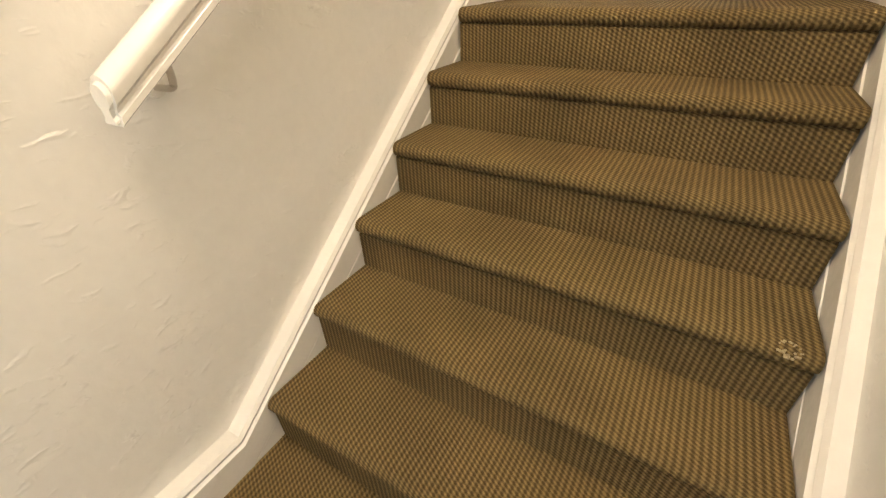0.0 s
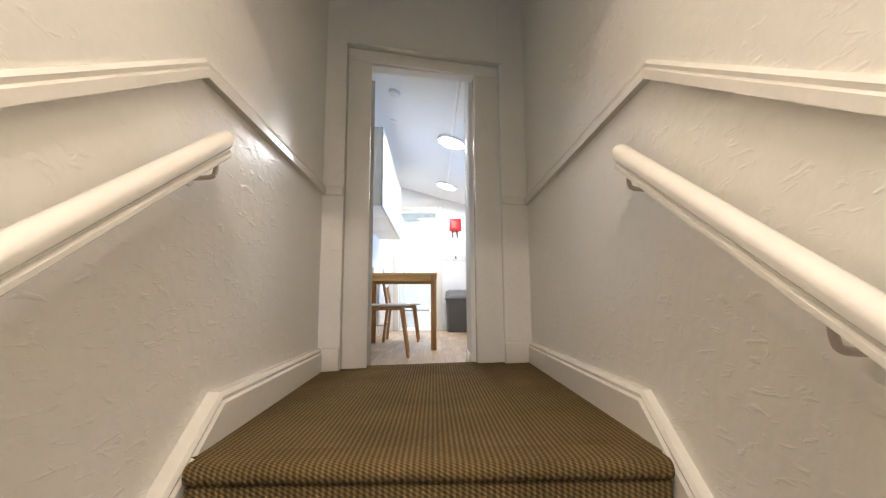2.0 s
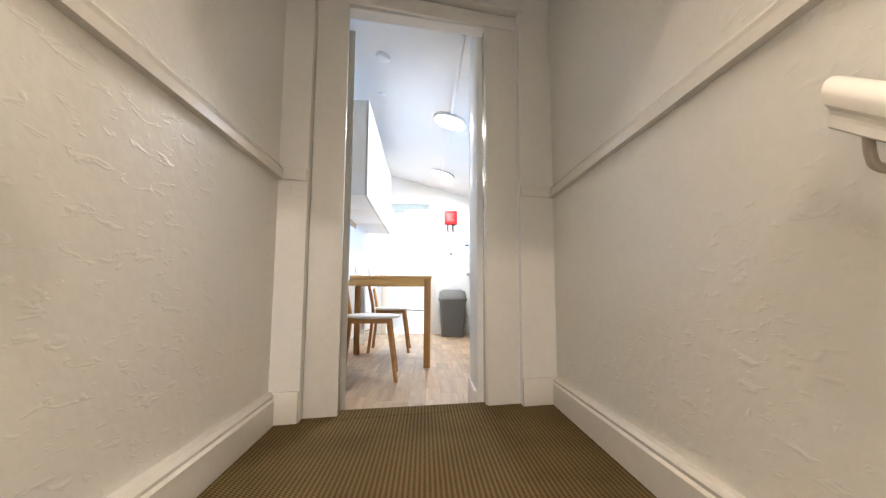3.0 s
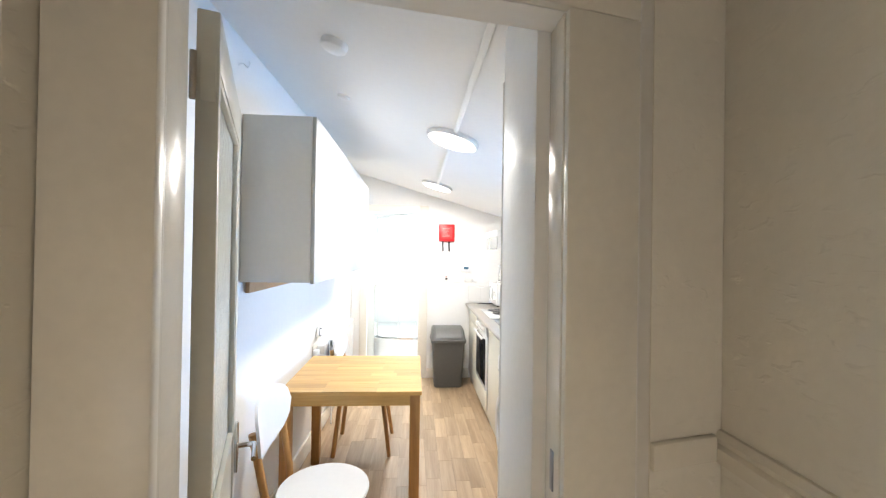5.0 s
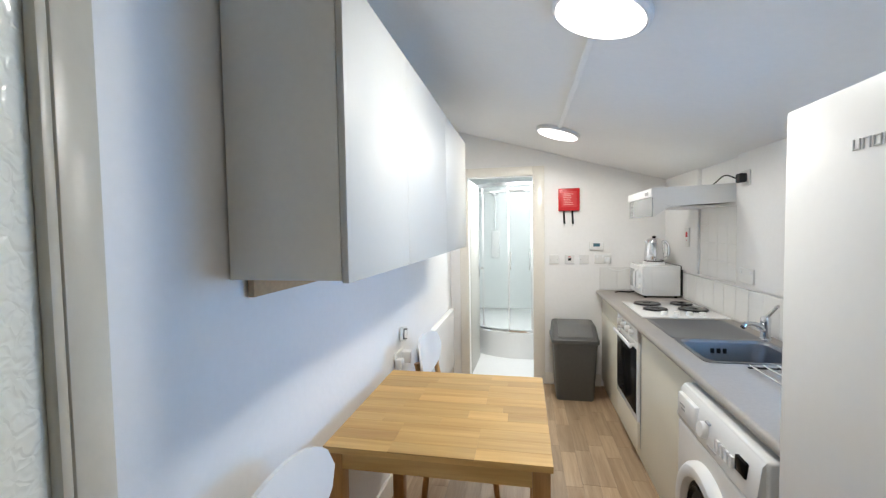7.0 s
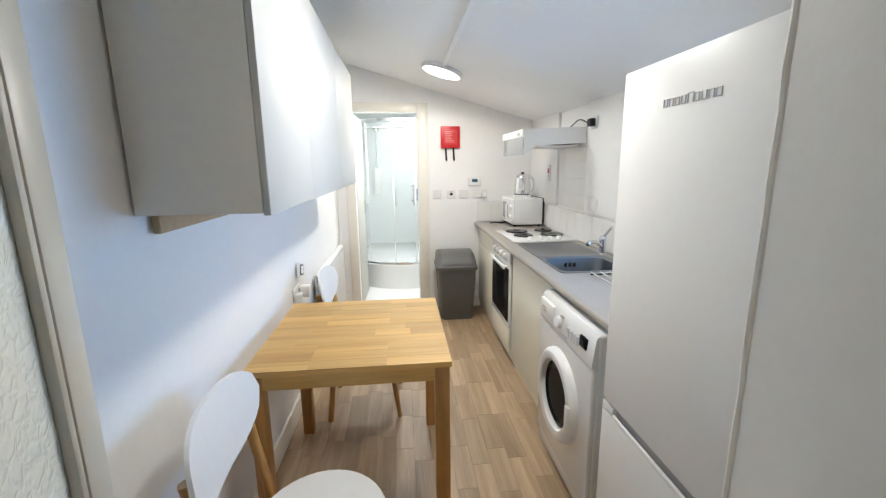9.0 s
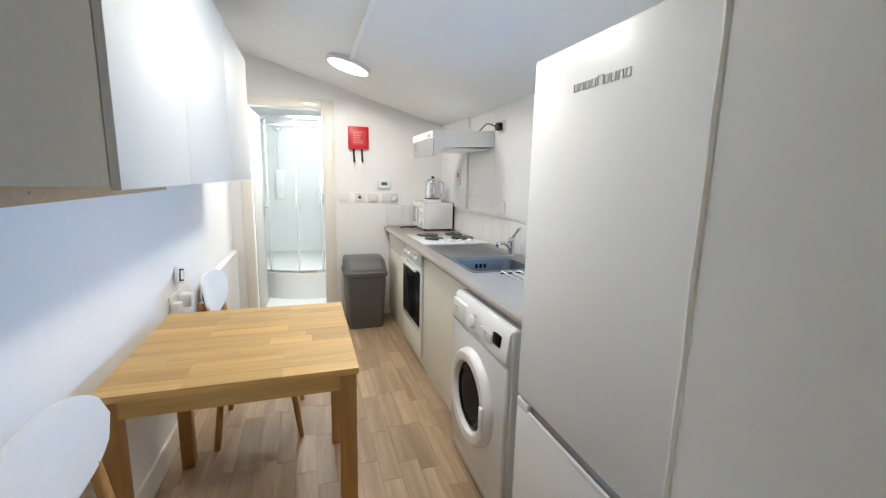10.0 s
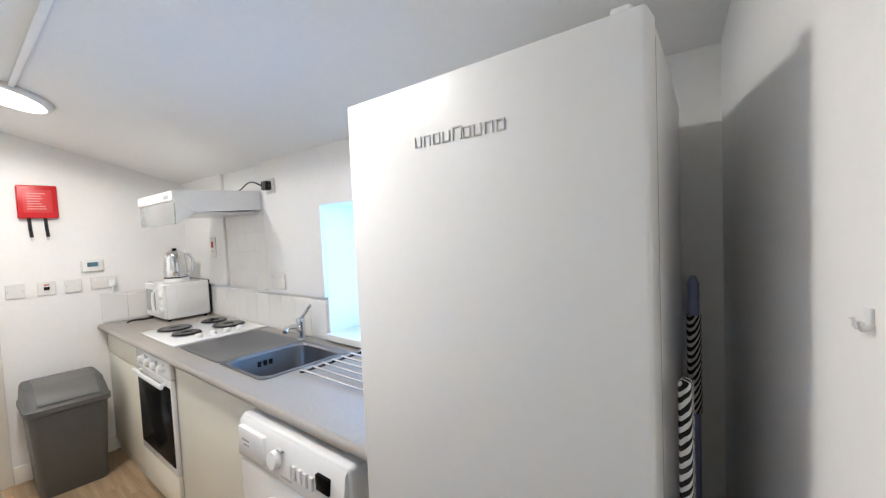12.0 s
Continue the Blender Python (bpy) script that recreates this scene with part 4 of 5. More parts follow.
# cooker hood
hood = thing("cooker_hood", pose(1.15, 3.505, 1.538), "slim white cooker hood with a fold-out visor, fixed to the wall", "cooker hood")
HL = 0.58
part("body", loft(B(), [[(0.0, y, 0.180), (0.468, y, 0.196), (0.468, y, 0.082), (0.10, y, 0.066), (0.004, y, 0.120)] for y in (0.0, HL)]), "white_gloss", hood)
part("front_strip", box(B(), -0.006, 0.0, 0.128, 0.003, HL, 0.178, 0.003), "white_plastic", hood)
part("switch", box(B(), -0.009, 0.06, 0.140, -0.003, 0.13, 0.160, 0.002), "seal", hood, "grey slider switches")
part("visor", box(B(), 0.002, 0.008, 0.004, 0.007, HL - 0.008, 0.126, 0.001), "visor", hood, "smoky plastic visor")
for y in (0.002, HL - 0.006):
    ck = B()
    a = [ck.verts.new((x, y, z)) for x, z in ((0.006, 0.125), (0.100, 0.064), (0.010, 0.0))]
    b_ = [ck.verts.new((x, y + 0.004, z)) for x, z in ((0.006, 0.125), (0.100, 0.064), (0.010, 0.0))]
    ck.faces.new(a)
    ck.faces.new(b_[::-1])
    for i in range(3):
        ck.faces.new((a[i], a[(i + 1) % 3], b_[(i + 1) % 3], b_[i]))
    bmesh.ops.recalc_face_normals(ck, faces=ck.faces[:])
    part("visor_cheek", ck, "white_gloss", hood)
# filter coloured white to stand in for window light on the underside
part("filter", box(B(), 0.11, 0.03, 0.060, 0.44, HL - 0.03, 0.068), "white_plastic", hood)

# proud wall panels, tiles
structure("wall_panel_near", box(box(B(), KX1 - 0.022, WY1 + 0.001, 1.128, KX1 + 0.001, 3.445, 1.91, 0.003), KX1 - 0.022, 1.82, WZ1 + 0.001, KX1 + 0.001, WY1, 1.91), "wall", "boxed white wall panel beside the splashback", "wall")
structure("wall_panel_corner", box(B(), KX1 - 0.022, 4.005, 1.128, KX1 + 0.001, FAR, 1.90, 0.003), "wall", "boxed white wall panel in the corner", "wall")


def wall_plate(name, m, w, h, label, category, extras=()):
    """A moulded plate in the local x-z plane that looks along -y."""
    ob = thing(name, m, label, category)
    part("plate", box(B(), -w / 2, -0.010, -h / 2, w / 2, 0.0, h / 2, 0.0035, 3), "paper", ob)
    for nm, x0, z0, x1, z1, out, mt in extras:
        part(nm, box(B(), x0, -0.010 - out, z0, x1, -0.008, z1, 0.001), mt, ob)
    return ob


FZ = 1.185
wall_plate("socket_plate", pose(0.638, FAR, FZ), 0.086, 0.086, "blank white plastic plate on the end wall", "plate", (("screw", -0.034, -0.002, -0.030, 0.002, 0.001, "steel"), ("screw", 0.030, -0.002, 0.034, 0.002, 0.001, "steel")))
wall_plate("switch_plate", pose(0.779, FAR, FZ), 0.086, 0.086, "white switch plate with a red neon and dark rocker", "switch", (("rocker", -0.014, -0.010, 0.014, 0.012, 0.003, "black"), ("neon", -0.012, 0.020, 0.012, 0.028, 0.002, "red")))
wall_plate("socket_plate", pose(0.908, FAR, FZ), 0.086, 0.086, "blank white plastic plate on the end wall", "plate", (("screw", -0.034, -0.002, -0.030, 0.002, 0.001, "steel"), ("screw", 0.030, -0.002, 0.034, 0.002, 0.001, "steel")))
ds = wall_plate("double_socket", pose(1.072, FAR, FZ + 0.005), 0.146, 0.086, "white double socket with a plug in it", "socket", (("rocker", -0.055, 0.012, -0.045, 0.030, 0.003, "white_plastic"), ("rocker", -0.005, 0.012, 0.005, 0.030, 0.003, "white_plastic")))
pl = thing("microwave_plug", pose(1.108, FAR - 0.010, FZ - 0.005), "white plug and cable of the microwave", "plug")
part("plug_body", box(B(), -0.022, -0.034, -0.024, 0.022, 0.0, 0.024, 0.007, 3), "white_plastic", pl)
part("cable", tube(B(), arc([(0, -0.03, -0.022), (0.01, -0.034, -0.07), (0.09, -0.03, -0.095), (0.17, -0.03, -0.075), (0.24, -0.02, -0.10)], 8), 0.0035, 8), "white_plastic", pl)
th = wall_plate("thermostat", pose(1.016, FAR, 1.308), 0.125, 0.082, "white wall thermostat with a small blue display", "thermostat", (("display", -0.030, -0.004, 0.028, 0.026, 0.014, "display"),))
part("case", box(B(), -0.056, -0.022, -0.036, 0.056, -0.009, 0.036, 0.004, 3), "white_plastic", th)
wall_plate("socket_plate", pose(KX1 - 0.022, 3.31, 1.192, 0, 0, -90), 0.146, 0.086, "white double socket on the boxed panel", "socket", (("rocker", -0.055, 0.012, -0.045, 0.030, 0.003, "white_plastic"), ("rocker", 0.045, 0.012, 0.055, 0.030, 0.003, "white_plastic")))
wall_plate("cooker_switch", pose(KX1 - 0.022, 4.18, 1.394, 0, 0, -90), 0.086, 0.146, "white vertical cooker switch with a red rocker", "switch", (("rocker", -0.014, 0.0, 0.014, 0.040, 0.004, "red"), ("neon", -0.008, -0.030, 0.008, -0.022, 0.002, "red")))
wall_plate("hood_socket", pose(KX1 - 0.022, 3.335, 1.745, 0, 0, -90), 0.086, 0.086, "white single socket for the cooker hood", "socket")
hp = thing("hood_plug", pose(KX1 - 0.032, 3.335, 1.745), "black plug and cable of the cooker hood", "plug")
part("plug_body", box(B(), -0.040, -0.026, -0.026, 0.0, 0.026, 0.026, 0.008, 3), "black", hp)
part("cable", tube(B(), arc([(-0.036, 0.02, 0.0), (-0.060, 0.06, 0.022), (-0.065, 0.12, 0.024), (-0.07, 0.20, -0.004), (-0.07, 0.24, -0.012)], 8), 0.004, 8), "black", hp)

# fire blanket
fb = thing("fire_blanket", pose(0.772, FAR, 1.635), "red fire blanket case on the wall with two black pull straps", "fire blanket")
part("case", box(B(), -0.094, -0.036, 0.0, 0.094, 0.0, 0.206, 0.008, 3), "red", fb)
part("label_panel", box(B(), -0.066, -0.0385, 0.035, 0.066, -0.034, 0.176, 0.002), M["red_label"], fb, "paler red label")
for k in range(7):
    part("text_bar", box(B(), -0.050, -0.0395, 0.055 + 0.016 * k, -0.005 + 0.052 * random.random(), -0.038, 0.061 + 0.016 * k), M["pink_print"], fb)
for x in (-0.045, 0.030):
    part("strap", tube(B(), [(x, -0.020, 0.004), (x + 0.002, -0.022, -0.06), (x + 0.006, -0.022, -0.12)], 0.0095, 8), "black", fb)
    part("strap_end", rod(B(), (x + 0.006, -0.022, -0.118), (x + 0.007, -0.022, -0.140), 0.006, 0.006, 8), "paper", fb)

# microwave and kettle
mw = thing("microwave", pose(1.305, 4.300, 0.900), "white microwave oven in the corner of the worktop", "microwave")
part("case", box(B(), 0.012, 0.0, 0.016, 0.285, 0.392, 0.260, 0.006, 3), "white_gloss", mw)
part("side_panel", box(B(), 0.075, -0.0025, 0.062, 0.262, 0.001, 0.222, 0.0022, 2), "white_gloss", mw, "raised white side panel")
part("back_panel", box(B(), 0.2855, 0.004, 0.020, 0.303, 0.388, 0.262, 0.003), "black", mw)
md = part("door", box(B(), -0.006, 0.100, 0.022, 0.0115, 0.388, 0.255, 0.005, 3), "white_plastic", mw)
part("window", box(B(), -0.0075, 0.165, 0.060, -0.004, 0.360, 0.215, 0.001), "seal", md, "grey meshed window")
part("handle", tube(B(), arc([(-0.006, 0.120, 0.055), (-0.034, 0.116, 0.082), (-0.034, 0.116, 0.195), (-0.006, 0.120, 0.222)], 6), 0.008, 10), "white_plastic", md)
part("control_panel", box(B(), -0.004, 0.004, 0.022, 0.0115, 0.097, 0.255, 0.004), "white_plastic", mw)
for z in (0.09, 0.18):
    part("dial", rod(B(), (-0.003, 0.05, z), (-0.022, 0.05, z), 0.024, 0.021, 24), "white_plastic", mw)
for x in (0.03, 0.26):
    for y in (0.03, 0.36):
        part("foot", rod(B(), (x, y, 0.0005), (x, y, 0.018), 0.012), "black", mw)
lead = thing("black_cable", pose(1.20, 4.50, 0.9035), "short black cable lying on the worktop", "cable")
part("lead", tube(B(), arc([(-0.05, 0.05, 0.0035), (0.0, 0.10, 0.004), (0.06, 0.07, 0.004), (0.11, 0.10, 0.004)], 8), 0.006, 8), "black", lead)
kt = thing("kettle", pose(1.430, 4.44, 1.1605), "stainless steel jug kettle on top of the microwave", "kettle")
part("power_base", lathe(B(), [(0.082, 0.0), (0.084, 0.006), (0.080, 0.024), (0.070, 0.028), (0.004, 0.028)], seg=32), "white_plastic", kt, "white power base")
part("heel", lathe(B(), [(0.074, 0.0285), (0.076, 0.034), (0.004, 0.034)], seg=32), "black", kt)
part("jug", lathe(B(), [(0.072, 0.0345), (0.076, 0.042), (0.075, 0.09), (0.066, 0.17), (0.058, 0.208), (0.050, 0.216), (0.020, 0.224), (0.004, 0.225)], seg=36), "chrome", kt)
part("lid_knob", lathe(B(), [(0.014, 0.224), (0.016, 0.234), (0.010, 0.240), (0.002, 0.240)], seg=20), "black", kt)
part("spout", loft(B(), [[(-0.046, -0.020, 0.150), (-0.046, 0.020, 0.150), (-0.075, 0.006, 0.196), (-0.075, -0.006, 0.196)], [(-0.046, -0.020, 0.196), (-0.046, 0.020, 0.196), (-0.078, 0.008, 0.201), (-0.078, -0.008, 0.201)]]), "chrome", kt)
part("handle", tube(B(), arc([(0.046, 0, 0.188), (0.085, -0.01, 0.192), (0.108, -0.015, 0.150), (0.103, -0.015, 0.075), (0.070, -0.005, 0.045)], 7), 0.0105, 10), "chrome", kt)

# swing bin
bn = thing("swing_bin", pose(0.787, 4.497, 0), "dark grey plastic swing-lid bin against the end wall", "bin")
part("tub", loft(B(), [rrect(-0.150, -0.162, 0.150, 0.130, 0.030, 0.0), rrect(-0.155, -0.168, 0.155, 0.135, 0.032, 0.012), rrect(-0.182, -0.192, 0.182, 0.165, 0.036, 0.505)]), "bin", bn)
part("collar", loft(B(), [rrect(-0.192, -0.200, 0.192, 0.172, 0.040, 0.492), rrect(-0.197, -0.206, 0.197, 0.178, 0.042, 0.500), rrect(-0.197, -0.206, 0.197, 0.178, 0.042, 0.528), rrect(-0.190, -0.198, 0.190, 0.172, 0.040, 0.536), rrect(-0.188, -0.190, 0.188, 0.170, 0.040, 0.552), rrect(-0.182, -0.100, 0.182, 0.166, 0.038, 0.618), rrect(-0.172, -0.060, 0.172, 0.156, 0.034, 0.638)]), "bin", bn)
lid = loft(B(), [[(x, -0.196, 0.552), (x, -0.191, 0.565), (x, -0.100, 0.631), (x, -0.060, 0.648), (x, 0.060, 0.655), (x, 0.120, 0.644), (x, 0.120, 0.632), (x, -0.06, 0.632), (x, -0.18, 0.545)] for x in (-0.138, 0.138)])
part("flap", lid, "bin_lid", bn, "paler grey swing flap")
# radiator
rd = thing("radiator", pose(-0.343, 3.42, 0.17), "white panel radiator on the wall behind the far chair", "radiator")
RLEN = 1.15
part("panel", box(B(), 0.028, 0, 0.0, 0.046, RLEN, 0.545, 0.006, 2), "white_gloss", rd)
for k in range(22):
    part("flute", box(B(), 0.044, 0.03 + k * 0.0505, 0.03, 0.0462, 0.03 + k * 0.0505 + 0.030, 0.515, 0.001, 1), "white_gloss", rd)
part("top_grille", box(B(), 0.004, 0.0, 0.5455, 0.052, RLEN, 0.556, 0.003), "white_gloss", rd)
part("back_panel", box(B(), 0.0, 0.01, 0.01, 0.010, RLEN - 0.01, 0.545), "white_gloss", rd)
part("valve", rod(B(), (0.035, -0.035, 0.50), (0.035, 0.002, 0.50), 0.016, 0.013), "chrome", rd)
part("pipe", rod(B(), (0.035, -0.030, -0.17), (0.035, -0.030, 0.50), 0.0075, 0.0075, 10), "white_gloss", rd)

# socket, plug and meter on the left wall
lw = math.degrees(math.atan(0.02))
wall_plate("double_socket", pose(xl(3.03), 3.03, 0.725, 0, 0, 90 - lw), 0.146, 0.086, "white double socket on the wall by the table", "socket", (("rocker", -0.055, 0.012, -0.045, 0.030, 0.003, "white_plastic"),))
ad = thing("plug_adapter", pose(xl(3.09) + 0.0125, 3.085, 0.722), "white plug-in charger in the wall socket", "plug")
part("adapter_body", box(B(), 0, -0.030, -0.035, 0.060, 0.030, 0.035, 0.007, 3), "white_plastic", ad)
ad2 = thing("plug_adapter", pose(xl(2.97) + 0.0125, 2.965, 0.712), "white plug with its cable in the wall socket", "plug")
part("adapter_body", box(B(), 0, -0.026, -0.026, 0.042, 0.026, 0.030, 0.007, 3), "white_plastic", ad2)
mt = thing("energy_meter", pose(xl(3.08) + 0.012, 3.075, 0.815, 0, 12, 90), "small digital meter with a black frame and grey screen", "meter")
part("meter_case", box(B(), -0.045, -0.020, 0.0, 0.045, 0.0, 0.085, 0.006, 3), "paper", mt)
part("screen_frame", box(B(), -0.038, -0.0225, 0.010, 0.038, -0.018, 0.075, 0.002), "black", mt)
part("screen", box(B(), -0.026, -0.0240, 0.018, 0.026, -0.021, 0.066, 0.001), "paper", mt)

# ceiling fittings
sm = thing("smoke_alarm", pose(0.07, 1.378, ceil_z(0.07), 0, TILT, 0), "round white smoke alarm on the ceiling", "smoke alarm")
part("alarm_body", lathe(B(), [(0.052, 0.0), (0.054, -0.008), (0.050, -0.026), (0.038, -0.034), (0.003, -0.036)], seg=32), "white_plastic", sm)
sd = thing("ceiling_rose", pose(-0.005, 2.015, ceil_z(-0.005), 0, TILT, 0), "small round white blanking cap on the ceiling", "cap")
part("cap_body", lathe(B(), [(0.034, 0.0), (0.034, -0.008), (0.028, -0.013), (0.003, -0.014)], seg=24), "white_plastic", sd)
tr = thing("cable_trunking", pose(0.61, 0, ceil_z(0.61), 0, TILT, 0), "slim white cable trunking between the ceiling lights", "trunking")
part("trunking_far", box(B(), -0.012, 2.285, -0.016, 0.012, 3.662, 0.0, 0.002), "white_plastic", tr)
part("trunking_near", box(B(), -0.012, 0.85, -0.016, 0.012, 1.967, 0.0, 0.002), "white_plastic", tr)

# cleaning things beside the fridge
ib = thing("ironing_board", pose(1.040, 1.150, 0), "folded ironing board in a zebra-print cover beside the fridge", "ironing board")
part("cover", box(B(), -0.014, 0.004, 0.0, 0.014, 0.022, 1.222, 0.005, 3), "zebra", ib)
mp_ = thing("duster_pole", pose(1.456, 1.214, 0), "pale blue pole with a zebra-print sleeve leaning in the corner", "pole")
part("pole", rod(B(), (0, 0, 0), (0, 0, 1.300), 0.012, 0.012, 12), "pale_blue", mp_)
part("tip", lathe(B(), [(0.012, 1.300), (0.012, 1.305), (0.005, 1.322), (0.001, 1.324)], seg=12), "pale_blue", mp_)
part("sleeve", rod(B(), (0, 0, 1.005), (0, 0, 1.232), 0.0150, 0.0150, 14), "zebra", mp_)
part("lower_sleeve", rod(B(), (0, 0, 0.02), (0, 0, 0.770), 0.0150, 0.0150, 14), "zebra", mp_)
sp = thing("spray_mop", pose(1.072, 1.110, 0), "spray mop with a blue and white trigger handle", "mop")
part("pole", rod(B(), (0.012, 0, 0.0), (0.0, 0, 0.86), 0.0115, 0.0115, 14), "beige_metal", sp, "beige painted tube")
part("clamp", lathe(B(), [(0.0145, 0.832), (0.018, 0.838), (0.0185, 0.890), (0.014, 0.905), (0.002, 0.908)], seg=18), "blue", sp)
part("stub", rod(B(), (0.0, 0.0, 0.872), (0.040, -0.016, 0.858), 0.015, 0.014, 14), "blue", sp)
part("button", rod(B(), (-0.012, -0.010, 0.895), (-0.022, -0.026, 0.895), 0.017, 0.015, 16), "white_plastic", sp)
part("grip", tube(B(), [(-0.004, 0, 0.900), (-0.040, 0.020, 0.935), (-0.080, 0.042, 0.965)], 0.0115, 12), "white_plastic", sp)
part("grip_pad", tube(B(), [(-0.022, 0.006, 0.935), (-0.050, 0.021, 0.960), (-0.074, 0.034, 0.977)], 0.0095, 10), "blue", sp)
part("grip_end", tube(B(), [(-0.074, 0.038, 0.962), (-0.092, 0.048, 0.975), (-0.100, 0.053, 0.981)], 0.0125, 12), "blue", sp)
part("collar", rod(B(), (-0.002, 0, 0.895), (0.0, 0, 0.915), 0.020, 0.015, 14), "blue", sp)
hk = thing("wall_hook", pose(0.876, yk(0.876), 1.362, 0, 0, math.degrees(math.atan(0.24))), "white stick-on double hook on the doorway wall", "hook")
part("hook_plate", box(B(), -0.0065, 0.0, -0.008, 0.0065, 0.003, 0.010, 0.001, 3), "white_plastic", hk)
for x in (-0.005, 0.005):
    part("hook_arm", tube(B(), arc([(x, 0.0, -0.005), (x, 0.007, -0.009), (x * 1.2, 0.010, -0.006), (x * 1.3, 0.011, -0.001)], 5), 0.0024, 8), "white_plastic", hk)

hk2 = thing("wall_hook", pose(xl(1.63), 1.63, 2.335), "small white screw hook high on the kitchen wall", "hook")
part("hook_wire", tube(B(), arc([(0.0, 0, 0.0), (0.022, 0, 0.002), (0.040, 0, -0.014), (0.050, 0, 0.002), (0.046, 0, 0.014)], 6), 0.003, 8), "white_plastic", hk2)
part("hook_rose", rod(B(), (0.0, 0, 0.0), (0.003, 0, 0.0), 0.009, 0.007, 14), "white_plastic", hk2)

# window in the thick outer wall
win = tagged(thing("window_1", pose(KX1 + 0.27, WY0, WZ0), "white-framed window deep in the outer wall", "window"), kind="structure")
wl_, wh_ = WY1 - WY0, WZ1 - WZ0
part("frame_bottom", box(B(), 0, 0, 0, 0.06, wl_, 0.055, 0.004), "white_plastic", win)
part("frame_top", box(B(), 0, 0, wh_ - 0.055, 0.06, wl_, wh_, 0.004), "white_plastic", win)
for y in (0, wl_ - 0.055):
    part("frame_side", box(B(), 0, y, 0.055, 0.06, y + 0.055, wh_ - 0.055, 0.004), "white_plastic", win)
gp = part("pane", box(B(), 0.026, 0.055, 0.055, 0.032, wl_ - 0.055, wh_ - 0.055), "glass", win)
gp.visible_shadow = False
sill = structure("window_sill", box(B(), KX1 - 0.035, WY0 + 0.001, WZ0 - 0.028, KX1 + 0.27, WY1 - 0.001, WZ0 + 0.004, 0.004), "white_gloss", "white gloss window sill", "sill")

# bathroom doorway and shower
for nm, x0, x1, z0, z1 in (("architrave_left", BX0 - 0.085, BX0, 0, BZ + 0.085), ("architrave_right", BX1, BX1 + 0.105, 0, BZ + 0.085), ("architrave_top", BX0, BX1, BZ, BZ + 0.085)):
    structure(nm, box(B(), x0, FAR - 0.016, z0, x1, FAR + 0.001, z1, 0.004), "gloss", "cream architrave of the bathroom doorway", "architrave")
bd = tagged(thing("door_2", pose(BX0 + 0.005, FAR + 0.115, 0.01, 0, 0, 88), "white flush bathroom door standing open", "door"), kind="structure")
# shares the lamp-dimmed white of the cabinet doors
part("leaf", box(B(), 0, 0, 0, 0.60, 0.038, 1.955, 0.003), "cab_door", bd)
lh = part("lever_handle", box(B(), 0.535, -0.008, 0.93, 0.570, 0.0, 1.08, 0.003), "chrome", bd)
part("lever", tube(B(), arc([(0.552, -0.006, 1.03), (0.552, -0.045, 1.03), (0.535, -0.052, 1.03), (0.450, -0.052, 1.03)], 5), 0.008, 10), "chrome", lh)

sh = thing("shower_enclosure", pose(0.35, 6.25, 0), "curved glass shower enclosure on a high white tray", "shower")
RS = 0.85
A0, A1 = 182, 318


def arc_wall(r0, r1, a0, a1, z0, z1, n=24):
    pts = [(r1 * math.cos(radians(a0 + (a1 - a0) * k / n)), r1 * math.sin(radians(a0 + (a1 - a0) * k / n))) for k in range(n + 1)]
    pts += [(r0 * math.cos(radians(a0 + (a1 - a0) * k / n)), r0 * math.sin(radians(a0 + (a1 - a0) * k / n))) for k in range(n, -1, -1)]
    bm = prism(B(), pts, z0, z1)
    bmesh.ops.recalc_face_normals(bm, faces=bm.faces[:])
    return bm


tray_poly = [(RS * math.cos(radians(A0 + (A1 - A0) * k / 32)), RS * math.sin(radians(A0 + (A1 - A0) * k / 32))) for k in range(33)] + [(0.79, 0.64), (-0.85, 0.64)]
part("tray", prism(B(), tray_poly, 0.0, 0.30, 0.012), "white_gloss", sh)
part("top_rail", arc_wall(RS - 0.05, RS - 0.015, A0, A1, 1.965, 2.00), "chrome", sh)
part("lower_top_rail", arc_wall(RS - 0.042, RS - 0.022, A0, A1, 1.895, 1.91), "chrome", sh)
part("bottom_rail", arc_wall(RS - 0.05, RS - 0.015, A0, A1, 0.3005, 0.325), "chrome", sh)
cuts = (182, 236, 259, 277, 318)
for a0, a1 in zip(cuts, cuts[1:]):
    g = part("glass_panel", arc_wall(RS - 0.036, RS - 0.030, a0 + 0.6, a1 - 0.6, 0.326, 1.964, 10), "glass", sh, "clear curved glass")
    g.visible_shadow = False
for a in cuts[1:4]:
    x, y = (RS - 0.033) * math.cos(radians(a)), (RS - 0.033) * math.sin(radians(a))
    part("post", box(B(), x - 0.010, y - 0.010, 0.326, x + 0.006, y + 0.010, 1.964, 0.003), "white_gloss", sh)
for a in (261, 275):
    x, y = (RS + 0.005) * math.cos(radians(a)), (RS + 0.005) * math.sin(radians(a))
    part("door_handle", tube(B(), arc([(x, y + 0.02, 1.02), (x, y - 0.02, 1.04), (x, y - 0.02, 1.20), (x, y + 0.02, 1.22)], 5), 0.007, 8), "chrome", sh)
sp2 = thing("shower_column", pose(-0.05, 6.898, 1.05), "white shower panel with a riser rail on the back wall", "shower panel")
part("panel_body", box(B(), -0.06, -0.05, 0.0, 0.06, 0.0, 0.40, 0.01, 3), "white_plastic", sp2)
part("riser", rod(B(), (0.0, -0.06, 0.40), (0.0, -0.06, 0.95), 0.010, 0.010, 10), "chrome", sp2)
